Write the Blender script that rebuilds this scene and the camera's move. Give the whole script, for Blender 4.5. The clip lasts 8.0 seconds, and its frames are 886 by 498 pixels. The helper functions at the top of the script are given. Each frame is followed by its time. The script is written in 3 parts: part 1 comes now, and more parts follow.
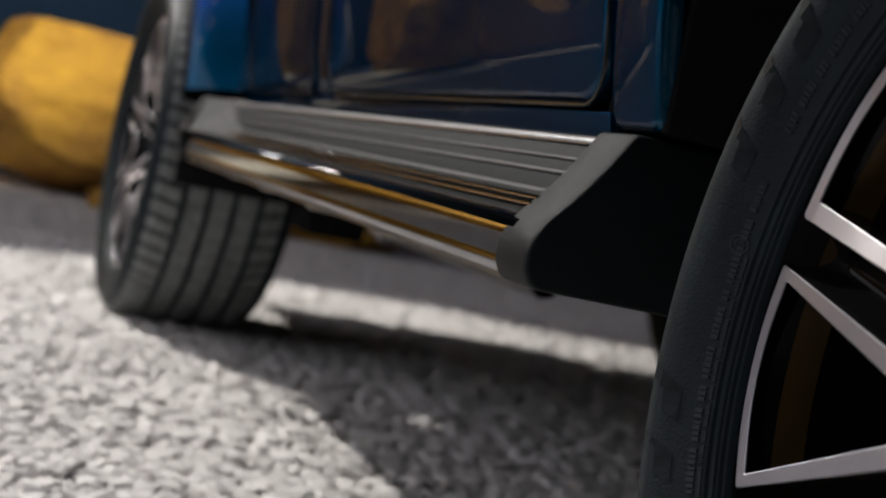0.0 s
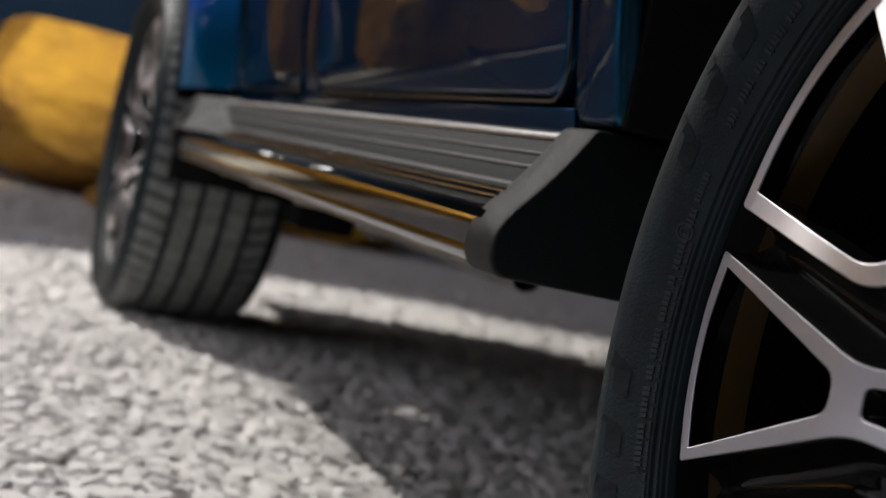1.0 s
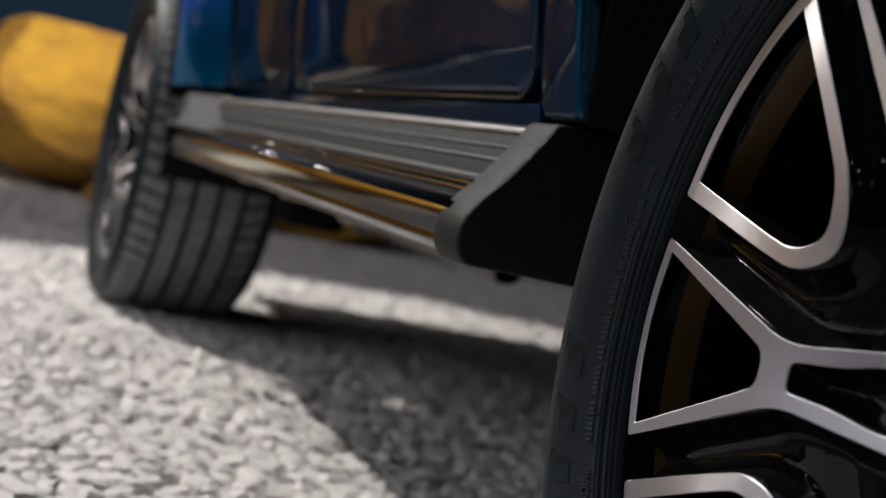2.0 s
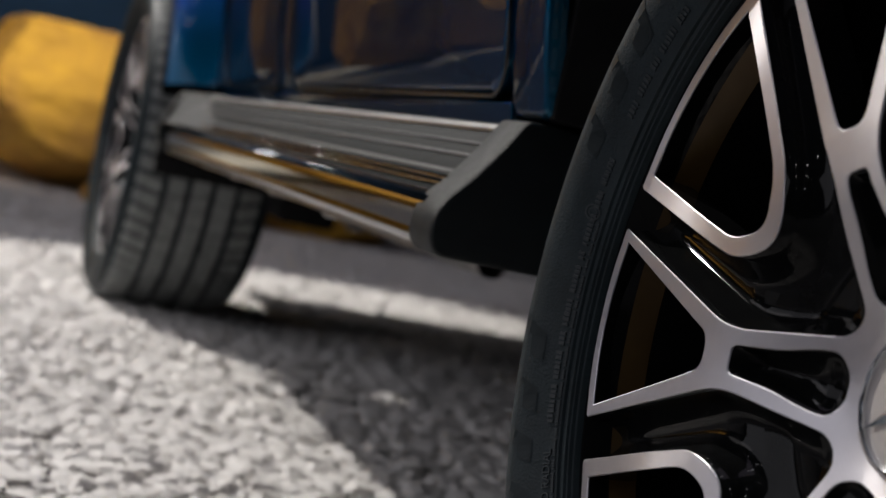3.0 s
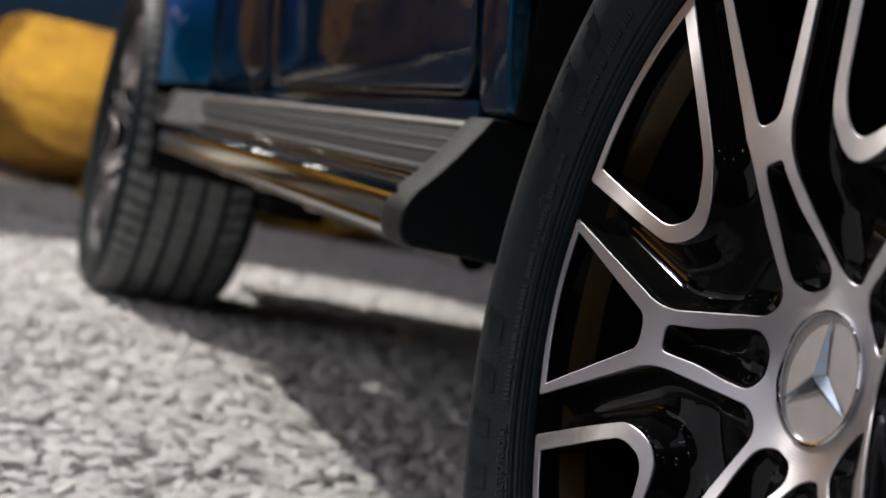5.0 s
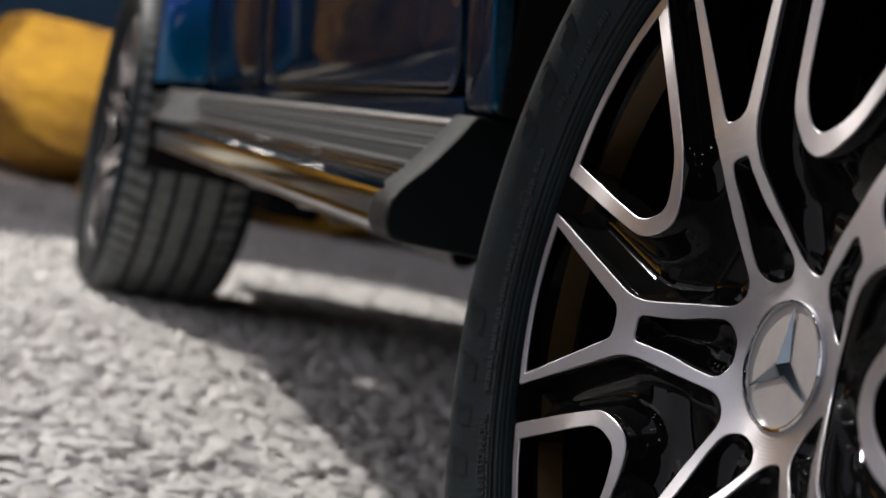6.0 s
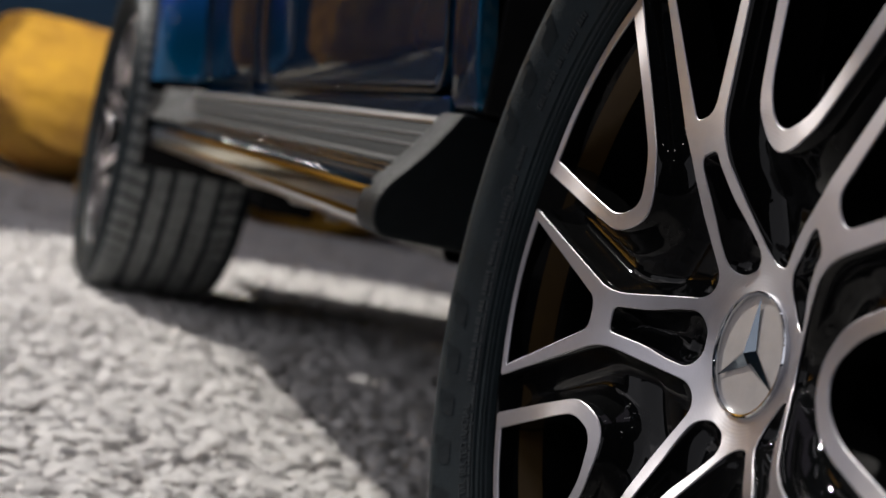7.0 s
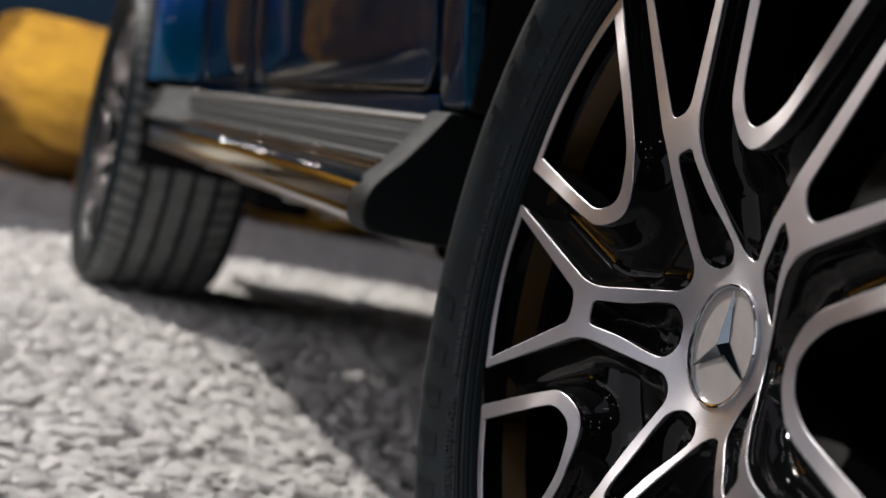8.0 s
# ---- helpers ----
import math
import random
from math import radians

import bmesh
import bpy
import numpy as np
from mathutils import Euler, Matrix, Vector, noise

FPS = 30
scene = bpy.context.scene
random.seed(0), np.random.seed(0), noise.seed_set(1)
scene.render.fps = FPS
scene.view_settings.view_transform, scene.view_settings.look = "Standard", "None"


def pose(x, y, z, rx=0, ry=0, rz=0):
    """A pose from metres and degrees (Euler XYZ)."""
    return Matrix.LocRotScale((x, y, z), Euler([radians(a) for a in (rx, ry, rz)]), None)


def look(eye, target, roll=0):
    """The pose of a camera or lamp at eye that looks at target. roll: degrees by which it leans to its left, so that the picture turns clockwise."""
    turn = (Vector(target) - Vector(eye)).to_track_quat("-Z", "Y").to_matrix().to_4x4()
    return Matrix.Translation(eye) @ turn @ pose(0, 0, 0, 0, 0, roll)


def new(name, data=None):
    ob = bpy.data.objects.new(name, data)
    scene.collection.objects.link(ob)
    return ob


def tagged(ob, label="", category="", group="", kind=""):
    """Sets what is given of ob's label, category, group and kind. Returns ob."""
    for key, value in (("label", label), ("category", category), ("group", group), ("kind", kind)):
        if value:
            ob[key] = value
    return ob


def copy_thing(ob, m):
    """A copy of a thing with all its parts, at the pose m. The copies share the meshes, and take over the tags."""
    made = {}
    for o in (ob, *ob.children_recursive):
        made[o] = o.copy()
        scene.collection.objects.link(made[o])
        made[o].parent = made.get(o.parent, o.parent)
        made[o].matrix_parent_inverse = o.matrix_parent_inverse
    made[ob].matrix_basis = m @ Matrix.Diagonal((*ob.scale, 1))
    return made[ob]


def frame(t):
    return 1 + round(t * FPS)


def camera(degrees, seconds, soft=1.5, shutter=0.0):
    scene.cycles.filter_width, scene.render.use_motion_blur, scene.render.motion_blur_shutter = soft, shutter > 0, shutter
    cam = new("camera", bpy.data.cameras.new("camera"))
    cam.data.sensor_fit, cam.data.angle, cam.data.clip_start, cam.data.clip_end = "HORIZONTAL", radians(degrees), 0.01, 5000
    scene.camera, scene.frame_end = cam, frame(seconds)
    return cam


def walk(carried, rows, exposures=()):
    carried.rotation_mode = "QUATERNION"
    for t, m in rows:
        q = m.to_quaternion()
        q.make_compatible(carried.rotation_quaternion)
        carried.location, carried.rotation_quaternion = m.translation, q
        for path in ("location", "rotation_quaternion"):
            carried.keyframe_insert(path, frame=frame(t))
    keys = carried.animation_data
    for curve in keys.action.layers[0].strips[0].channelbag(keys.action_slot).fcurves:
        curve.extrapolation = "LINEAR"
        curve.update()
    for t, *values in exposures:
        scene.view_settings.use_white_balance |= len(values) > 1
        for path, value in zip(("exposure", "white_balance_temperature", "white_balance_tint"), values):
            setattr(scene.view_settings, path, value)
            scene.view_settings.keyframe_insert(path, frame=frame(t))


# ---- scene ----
cam = camera(36.02, 8.0)
ROWS = [
    (0.0, -0.4689, -0.4349, 0.4673, 86.977, -11.939, -18.865),
    (0.5, -0.4665, -0.4642, 0.4672, 86.955, -11.942, -18.856),
    (1.0, -0.4624, -0.4942, 0.4677, 86.934, -11.946, -18.849),
    (1.5, -0.4589, -0.525, 0.4676, 86.913, -11.949, -18.842),
    (3.0, -0.4479, -0.6087, 0.4691, 86.851, -11.961, -18.83),
    (3.5, -0.4471, -0.6298, 0.4705, 86.831, -11.965, -18.829),
    (4.0, -0.4442, -0.6482, 0.4703, 86.811, -11.97, -18.828),
    (4.5, -0.4433, -0.6657, 0.471, 86.792, -11.975, -18.829),
    (6.0, -0.438, -0.7144, 0.4718, 86.736, -11.99, -18.839),
    (6.5, -0.4365, -0.7303, 0.4721, 86.718, -11.995, -18.845),
    (7.0, -0.435, -0.7467, 0.4723, 86.7, -12.001, -18.852),
    (7.5, -0.4336, -0.7605, 0.4727, 86.683, -12.007, -18.86),
    (8.0, -0.4318, -0.7732, 0.473, 86.666, -12.013, -18.869),
]
walk(cam, [(t, pose(x, y, z, rx, ry, rz)) for t, x, y, z, rx, ry, rz in ROWS])
from mathutils import geometry

# focus on the near wheel with a moderate aperture
cam.data.dof.use_dof = True
cam.data.dof.focus_distance = 0.94
cam.data.dof.aperture_fstop = 5.6

# ---- light ----
world = bpy.data.worlds.new("studio_dark")
scene.world = world
world.use_nodes = True
world.node_tree.nodes["Background"].inputs[0].default_value = (0.10, 0.14, 0.22, 1)
world.node_tree.nodes["Background"].inputs[1].default_value = 0.08
scene.view_settings.exposure = 0.0


def spot(name, eye, target, power, angle, blend, radius, colour):
    data = bpy.data.lights.new(name, "SPOT")
    data.energy, data.spot_size, data.spot_blend, data.shadow_soft_size, data.color = power, radians(angle), blend, radius, colour
    ob = new(name, data)
    ob.matrix_world = look(eye, target)
    return ob


def fill_panel(name, eye, target, power, sx, sy, colour):
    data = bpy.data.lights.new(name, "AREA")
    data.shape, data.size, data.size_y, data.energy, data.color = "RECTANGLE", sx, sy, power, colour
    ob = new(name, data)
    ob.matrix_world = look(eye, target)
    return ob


spot("key_spot", (-3.5, 6.6, 5.6), (2.1, 1.0, 0.0), 3200, 33.8, 0.06, 0.09, (1.0, 0.955, 0.905))
spot("rock_spot", (-0.5, 2.6, 5.2), (-0.5, 8.0, 0.9), 1680, 34, 0.3, 0.25, (1.0, 0.90, 0.70))
spot("rock_spot_left", (-3.2, 5.2, 6.3), (-3.2, 8.0, 0.9), 4600, 37, 0.3, 0.25, (1.0, 0.90, 0.70))
# Unseen lamp added to lift the north wall out of black.
spot("wall_fill", (0.5, 11.0, 6.0), (0.0, 16.5, 1.5), 380, 90, 0.7, 0.3, (0.6, 0.74, 1.0))
# Unseen area lamps added as broad fill for shadows, wheel and tyre.
fill_panel("front_fill", (-5.0, 4.4, 3.2), (0.0, 0.2, 0.4), 16, 3.0, 2.0, (1.0, 0.94, 0.96))
fill_panel("side_fill", (-6.4, 0.8, 2.4), (0.2, 1.4, 0.3), 120, 9.0, 4.2, (0.93, 0.92, 1.0))
fill_panel("overhead_fill", (-1.0, 1.2, 6.8), (-1.0, 1.2, 0.0), 32, 5.0, 3.0, (0.92, 0.80, 1.0))


# ---- materials ----
def mat(name, base, rough=0.5, metal=0.0, coat=0.0, coat_rough=0.03, var=0.0, scale=20.0, bump=0.0, bump_scale=80.0, rough_var=0.0, tint=None, aniso=0.0, spec=0.5, island=0.0, edge_tint=None):
    """Principled material with two scales of noise in colour, roughness and relief."""
    m = bpy.data.materials.new(name)
    m.use_nodes = True
    nt = m.node_tree
    b = nt.nodes["Principled BSDF"]
    b.inputs["Metallic"].default_value = metal
    b.inputs["Roughness"].default_value = rough
    b.inputs["Coat Weight"].default_value = coat
    b.inputs["Coat Roughness"].default_value = coat_rough
    b.inputs["Specular IOR Level"].default_value = spec
    if edge_tint:
        b.inputs["Specular Tint"].default_value = (*edge_tint, 1)
    b.inputs["Anisotropic"].default_value = aniso
    b.inputs["Base Color"].default_value = (*base, 1)
    co = nt.nodes.new("ShaderNodeTexCoord")
    if var or tint or island:
        n1 = nt.nodes.new("ShaderNodeTexNoise")
        n1.inputs["Scale"].default_value, n1.inputs["Detail"].default_value = scale, 6
        n2 = nt.nodes.new("ShaderNodeTexNoise")
        n2.inputs["Scale"].default_value, n2.inputs["Detail"].default_value = scale * 9, 3
        for n in (n1, n2):
            nt.links.new(co.outputs["Object"], n.inputs["Vector"])
        mixn = nt.nodes.new("ShaderNodeMath")
        mixn.operation = "MULTIPLY_ADD"
        nt.links.new(n2.outputs["Fac"], mixn.inputs[0])
        mixn.inputs[1].default_value = 0.35
        nt.links.new(n1.outputs["Fac"], mixn.inputs[2])
        fac = mixn.outputs[0]
        if island:
            geo = nt.nodes.new("ShaderNodeNewGeometry")
            add = nt.nodes.new("ShaderNodeMath")
            add.operation = "MULTIPLY_ADD"
            nt.links.new(geo.outputs["Random Per Island"], add.inputs[0])
            add.inputs[1].default_value = island
            nt.links.new(fac, add.inputs[2])
            fac = add.outputs[0]
        ramp = nt.nodes.new("ShaderNodeValToRGB")
        ramp.color_ramp.elements[0].position, ramp.color_ramp.elements[1].position = 0.42, 0.95 + island
        dark = tint or tuple(c * (1 - var) for c in base)
        ramp.color_ramp.elements[0].color = (*dark, 1)
        ramp.color_ramp.elements[1].color = (*[min(1, c * (1 + var * 0.6)) for c in base], 1)
        nt.links.new(fac, ramp.inputs[0])
        nt.links.new(ramp.outputs[0], b.inputs["Base Color"])
    if rough_var:
        n3 = nt.nodes.new("ShaderNodeTexNoise")
        n3.inputs["Scale"].default_value, n3.inputs["Detail"].default_value = scale * 2.3, 5
        nt.links.new(co.outputs["Object"], n3.inputs["Vector"])
        mr = nt.nodes.new("ShaderNodeMapRange")
        mr.inputs[3].default_value, mr.inputs[4].default_value = max(0.02, rough - rough_var), rough + rough_var
        nt.links.new(n3.outputs["Fac"], mr.inputs[0])
        nt.links.new(mr.outputs[0], b.inputs["Roughness"])
    if bump:
        n4 = nt.nodes.new("ShaderNodeTexNoise")
        n4.inputs["Scale"].default_value, n4.inputs["Detail"].default_value = bump_scale, 6
        nt.links.new(co.outputs["Object"], n4.inputs["Vector"])
        bp = nt.nodes.new("ShaderNodeBump")
        bp.inputs["Strength"].default_value, bp.inputs["Distance"].default_value = bump, 0.01
        nt.links.new(n4.outputs["Fac"], bp.inputs["Height"])
        nt.links.new(bp.outputs[0], b.inputs["Normal"])
    return m


def glow(name, colour, strength):
    m = bpy.data.materials.new(name)
    m.use_nodes = True
    b = m.node_tree.nodes["Principled BSDF"]
    b.inputs["Emission Color"].default_value, b.inputs["Emission Strength"].default_value = (*colour, 1), strength
    return m


PAINT = mat("blue_paint", (0.0010, 0.057, 0.120), 0.38, 0.95, 0.42, 0.008, edge_tint=(0.0, 0.02, 0.04), var=0.2, scale=300)
GAP = mat("gap_black", (0.004, 0.004, 0.005), 0.7, var=0.3)
PLASTIC = mat("black_plastic", (0.0062, 0.0085, 0.0100), 0.48, spec=0.12, var=0.25, scale=40, bump=0.25, bump_scale=900, rough_var=0.08)
RIB = mat("step_rubber", (0.0055, 0.0080, 0.0095), 0.62, spec=0.08, var=0.25, scale=60, bump=0.05, bump_scale=700, rough_var=0.06)
# Ribs in a paler grey than the tread they stand on.
PALE_RIB = mat("pale_rib", (0.060, 0.062, 0.066), 0.42, spec=0.35, var=0.3, scale=60, rough_var=0.08)
STEEL = mat("polished_steel", (0.25, 0.25, 0.26), 0.055, 1.0, var=0.12, scale=30, rough_var=0.02)
ALU = mat("satin_aluminium", (0.31, 0.31, 0.32), 0.32, 1.0, var=0.15, scale=40, rough_var=0.1)
MACHINED = mat("machined_alloy", (0.50, 0.485, 0.508), 0.46, 1.0, var=0.06, scale=25, rough_var=0.05, aniso=0.65)
TURN = MACHINED.node_tree.nodes.new("ShaderNodeTangent")
TURN.direction_type, TURN.axis = "RADIAL", "X"
MACHINED.node_tree.links.new(TURN.outputs[0], MACHINED.node_tree.nodes["Principled BSDF"].inputs["Tangent"])
MACHINED.node_tree.nodes["Principled BSDF"].inputs["Anisotropic Rotation"].default_value = 0.25
RINGS = MACHINED.node_tree.nodes.new("ShaderNodeTexWave")
RINGS.wave_type, RINGS.rings_direction = "RINGS", "X"
RINGS.inputs["Scale"].default_value, RINGS.inputs["Distortion"].default_value, RINGS.inputs["Detail"].default_value = 130, 0.6, 2
CUT = MACHINED.node_tree.nodes.new("ShaderNodeBump")
CUT.inputs["Strength"].default_value, CUT.inputs["Distance"].default_value = 0.10, 0.0003
MACHINED.node_tree.links.new(MACHINED.node_tree.nodes["Texture Coordinate"].outputs["Object"], RINGS.inputs["Vector"])
MACHINED.node_tree.links.new(RINGS.outputs["Fac"], CUT.inputs["Height"])
MACHINED.node_tree.links.new(CUT.outputs[0], MACHINED.node_tree.nodes["Principled BSDF"].inputs["Normal"])
# Brown stands for the ochre rock mirrored in a gloss black rim.
OCHRE_GLEAM = mat("ochre_gleam", (0.050, 0.026, 0.003), 0.36, 0.4, var=0.3, scale=12, rough_var=0.1)
MARK = mat("raised_rubber", (0.015, 0.0205, 0.0235), 0.42, spec=0.3, var=0.2, scale=60)
GLOSS = mat("gloss_black", (0.0042, 0.0044, 0.0045), 0.035, spec=0.13, var=0.2, scale=40)
# Tread blocks in a much paler grey than the sidewall rubber.
TREAD = mat("grey_tread", (0.17, 0.18, 0.18), 0.8, var=0.35, scale=30, bump=0.2, bump_scale=300, spec=0.2)
RUBBER = mat("tyre_rubber", (0.0108, 0.0172, 0.0208), 0.5, spec=0.14, var=0.35, scale=25, bump=0.12, bump_scale=500, rough_var=0.1)
LETTER = mat("tyre_lettering", (0.0072, 0.0115, 0.0138), 0.42, spec=0.14, var=0.2, scale=60)
CHROME = mat("chrome", (0.62, 0.64, 0.67), 0.05, 1.0, var=0.05, scale=50)
STAR = mat("emblem_chrome", (0.17, 0.20, 0.23), 0.06, 1.0, var=0.08, scale=80, rough_var=0.04)
CAPGREY = mat("cap_grey", (0.40, 0.375, 0.365), 0.45, 0.3, var=0.1, scale=90, rough_var=0.05)
DARKMETAL = mat("underbody_metal", (0.28, 0.27, 0.26), 0.5, 0.6, var=0.4, scale=30, bump=0.2)
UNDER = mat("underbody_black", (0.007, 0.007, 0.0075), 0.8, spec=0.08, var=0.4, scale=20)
GLASS = mat("dark_glass", (0.006, 0.008, 0.01), 0.05, 0.0, 1.0, 0.01, var=0.2)
# Disc coloured near-black, the shade inside the wheel openings put into it.
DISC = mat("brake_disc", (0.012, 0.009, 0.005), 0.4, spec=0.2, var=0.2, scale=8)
STONE = mat("white_gravel", (0.68, 0.66, 0.64), 0.85, var=0.20, scale=45, bump=0.2, bump_scale=200, island=0.28)
GROUND = mat("gravel_bed", (0.64, 0.62, 0.60), 0.9, var=0.3, scale=28, bump=0.7, bump_scale=60)
ROCK = mat("ochre_rock", (0.53, 0.30, 0.028), 0.8, var=0.3, scale=2.2, bump=0.6, bump_scale=14, tint=(0.21, 0.09, 0.02))
WALL = mat("dark_wall", (0.040, 0.085, 0.13), 0.8, var=0.2, scale=0.7, bump=0.1)


# ---- mesh helpers ----
def link(name, bm, material, smooth=40):
    me = bpy.data.meshes.new(name)
    bmesh.ops.recalc_face_normals(bm, faces=bm.faces[:])
    bm.to_mesh(me)
    bm.free()
    for m in material if isinstance(material, (list, tuple)) else (material,):
        me.materials.append(m)
    if smooth:
        me.shade_smooth()
        me.set_sharp_from_angle(angle=radians(smooth))
    return new(name, me)


def part(name, bm, material, parent, label="", smooth=40):
    ob = link(name, bm, material, smooth)
    ob.parent = parent
    m = parent.matrix_basis.copy()
    if parent.parent:
        m = parent.parent.matrix_basis @ parent.matrix_parent_inverse @ m
    ob.matrix_parent_inverse = m.inverted()
    if label:
        tagged(ob, label)
    return ob


def box(bm, x0, x1, y0, y1, z0, z1, bevel=0.0, seg=2):
    r = bmesh.ops.create_cube(bm, size=1.0, matrix=Matrix.LocRotScale(((x0 + x1) / 2, (y0 + y1) / 2, (z0 + z1) / 2), None, (x1 - x0, y1 - y0, z1 - z0)))
    if bevel:
        edges = {e for v in r["verts"] for e in v.link_edges}
        bmesh.ops.bevel(bm, geom=list(edges), offset=bevel, segments=seg, affect="EDGES", profile=0.5)
    return bm


def lathe(bm, profile, steps=96, closed=False):
    """Turns (x, r) points about the x axis."""
    rings = []
    for x, r in profile:
        rings.append([bm.verts.new((x, r * math.cos(2 * math.pi * i / steps), r * math.sin(2 * math.pi * i / steps))) for i in range(steps)])
    pairs = list(zip(rings, rings[1:])) + ([(rings[-1], rings[0])] if closed else [])
    for a, b in pairs:
        for i in range(steps):
            j = (i + 1) % steps
            bm.faces.new((a[i], a[j], b[j], b[i]))
    return rings


def extrude_y(bm, outline, ys, shift=None):
    """Sweeps a closed (x, z) outline along y, with caps. shift(y) moves x."""
    rings = []
    for y in ys:
        dx = shift(y) if shift else 0
        rings.append([bm.verts.new((x + dx, y, z)) for x, z in outline])
    n = len(outline)
    for a, b in zip(rings, rings[1:]):
        for i in range(n):
            j = (i + 1) % n
            bm.faces.new((a[i], a[j], b[j], b[i]))
    bm.faces.new(rings[0])
    bm.faces.new(rings[-1])
    return rings


def rounded(points, radius, seg=5):
    """Rounds the corners of a closed outline."""
    out = []
    n = len(points)
    for i in range(n):
        p, a, b = Vector(points[i]), Vector(points[i - 1]), Vector(points[(i + 1) % n])
        da, db = (a - p), (b - p)
        k = radius[i] if isinstance(radius, (list, tuple)) else radius
        k = min(k, da.length * 0.48, db.length * 0.48)
        if k <= 0:
            out.append(tuple(p))
            continue
        s, e = p + da.normalized() * k, p + db.normalized() * k
        for j in range(seg + 1):
            t = j / seg
            out.append(tuple(s * (1 - t) ** 2 + p * 2 * t * (1 - t) + e * t * t))
    return out


def fill_2d(loops, depth, bevel, place, gap=0.007, creases=()):
    """A filled flat shape with holes (even-odd), finely divided, given depth and a chamfer; its points are then moved by place((u, v, w))."""
    pts, edges, rims = [], [], []
    for loop in loops:
        k = len(pts)
        n = len(loop)
        pts += [Vector(p) for p in loop]
        edges += [(k + i, k + (i + 1) % n) for i in range(n)]
        rims.append(range(k, k + n))
    segs = [(np.array(loop), np.roll(np.array(loop), -1, 0)) for loop in loops]
    P = np.concatenate([q[0] for q in segs])
    Q = np.concatenate([q[1] for q in segs])

    def inside(u, v):
        cross = (P[:, 1] > v) != (Q[:, 1] > v)
        dy = np.where(np.abs(Q[:, 1] - P[:, 1]) < 1e-12, 1e-12, Q[:, 1] - P[:, 1])
        return int((cross & (u < P[:, 0] + (v - P[:, 1]) * (Q[:, 0] - P[:, 0]) / dy)).sum()) % 2 == 1

    for loop in creases:
        k = len(pts)
        pts += [Vector(p) for p in loop]
        edges += [(k + i, k + (i + 1) % len(loop)) for i in range(len(loop))]
    C = np.array([p for loop in creases for p in loop] + [P[0]])
    for loop in creases:
        q = np.array(loop)
        d = np.roll(q, -1, 0) - np.roll(q, 1, 0)
        d = d / np.maximum(1e-9, np.hypot(d[:, 0], d[:, 1]))[:, None]
        for off in (0.0022, 0.0046, 0.0072, 0.0098, 0.0124, 0.0150, -0.0022, -0.0046, -0.0072, -0.0098, -0.0124, -0.0150):
            for u, v in q + off * np.stack((d[:, 1], -d[:, 0]), 1):
                if np.min(np.hypot(C[:, 0] - u, C[:, 1] - v)) > abs(off) * 0.93 and np.min(np.hypot(P[:, 0] - u, P[:, 1] - v)) > 0.0012 and inside(u, v):
                    pts.append(Vector((u, v)))
    lo, hi = P.min(0), P.max(0)
    for i in range(int((hi[0] - lo[0]) / gap) + 1):
        for j in range(int((hi[1] - lo[1]) / gap) + 1):
            u, v = lo[0] + (i + 0.5 * (j % 2)) * gap, lo[1] + j * gap
            if inside(u, v) and np.min(np.hypot(P[:, 0] - u, P[:, 1] - v)) > gap * 0.5 and (not creases or np.min(np.hypot(C[:, 0] - u, C[:, 1] - v)) > 0.0168):
                pts.append(Vector((u, v)))
    vs, _, fs, _, _, _ = geometry.delaunay_2d_cdt(pts, edges, [], 0, 1e-7)
    bm = bmesh.new()
    front = [bm.verts.new((v[0], v[1], 0)) for v in vs]
    back = [bm.verts.new((v[0], v[1], depth)) for v in vs]
    count = {}
    keep = []
    for f in fs:
        c = (vs[f[0]] + vs[f[1]] + vs[f[2]]) / 3
        if inside(c[0], c[1]):
            keep.append(f)
            for i in range(3):
                e = (f[i], f[(i + 1) % 3])
                count[tuple(sorted(e))] = count.get(tuple(sorted(e)), []) + [e]
    push = {}
    for es in count.values():
        if len(es) == 1:
            a, b = es[0]
            d = vs[b] - vs[a]
            nrm = Vector((d[1], -d[0])).normalized()
            for q in (a, b):
                push[q] = push.get(q, Vector((0, 0))) + nrm
    mid = {q: bm.verts.new((vs[q][0] + d.normalized()[0] * bevel, vs[q][1] + d.normalized()[1] * bevel, bevel * 1.1)) for q, d in push.items()} if bevel else {}
    for f in keep:
        bm.faces.new([front[i] for i in f])
        bm.faces.new([back[i] for i in reversed(f)])
    for es in count.values():
        if len(es) == 1:
            a, b = es[0]
            if bevel:
                bm.faces.new((front[b], front[a], mid[a], mid[b]))
                bm.faces.new((mid[b], mid[a], back[a], back[b]))
            else:
                bm.faces.new((front[b], front[a], back[a], back[b]))
    bmesh.ops.delete(bm, geom=[v for v in bm.verts if not v.link_faces], context="VERTS")
    for v in bm.verts:
        v.co = place(v.co)
    return bm


def polar(r, a):
    return (r * math.cos(radians(a)), r * math.sin(radians(a)))


# ---- studio ----
def plane_grid(name, x0, x1, y0, y1, step, height, material):
    bm = bmesh.new()
    nx, ny = int((x1 - x0) / step), int((y1 - y0) / step)
    vs = [[bm.verts.new((x0 + i * step, y0 + j * step, height(x0 + i * step, y0 + j * step))) for i in range(nx + 1)] for j in range(ny + 1)]
    for j in range(ny):
        for i in range(nx):
            bm.faces.new((vs[j][i], vs[j][i + 1], vs[j + 1][i + 1], vs[j + 1][i]))
    return link(name, bm, material)


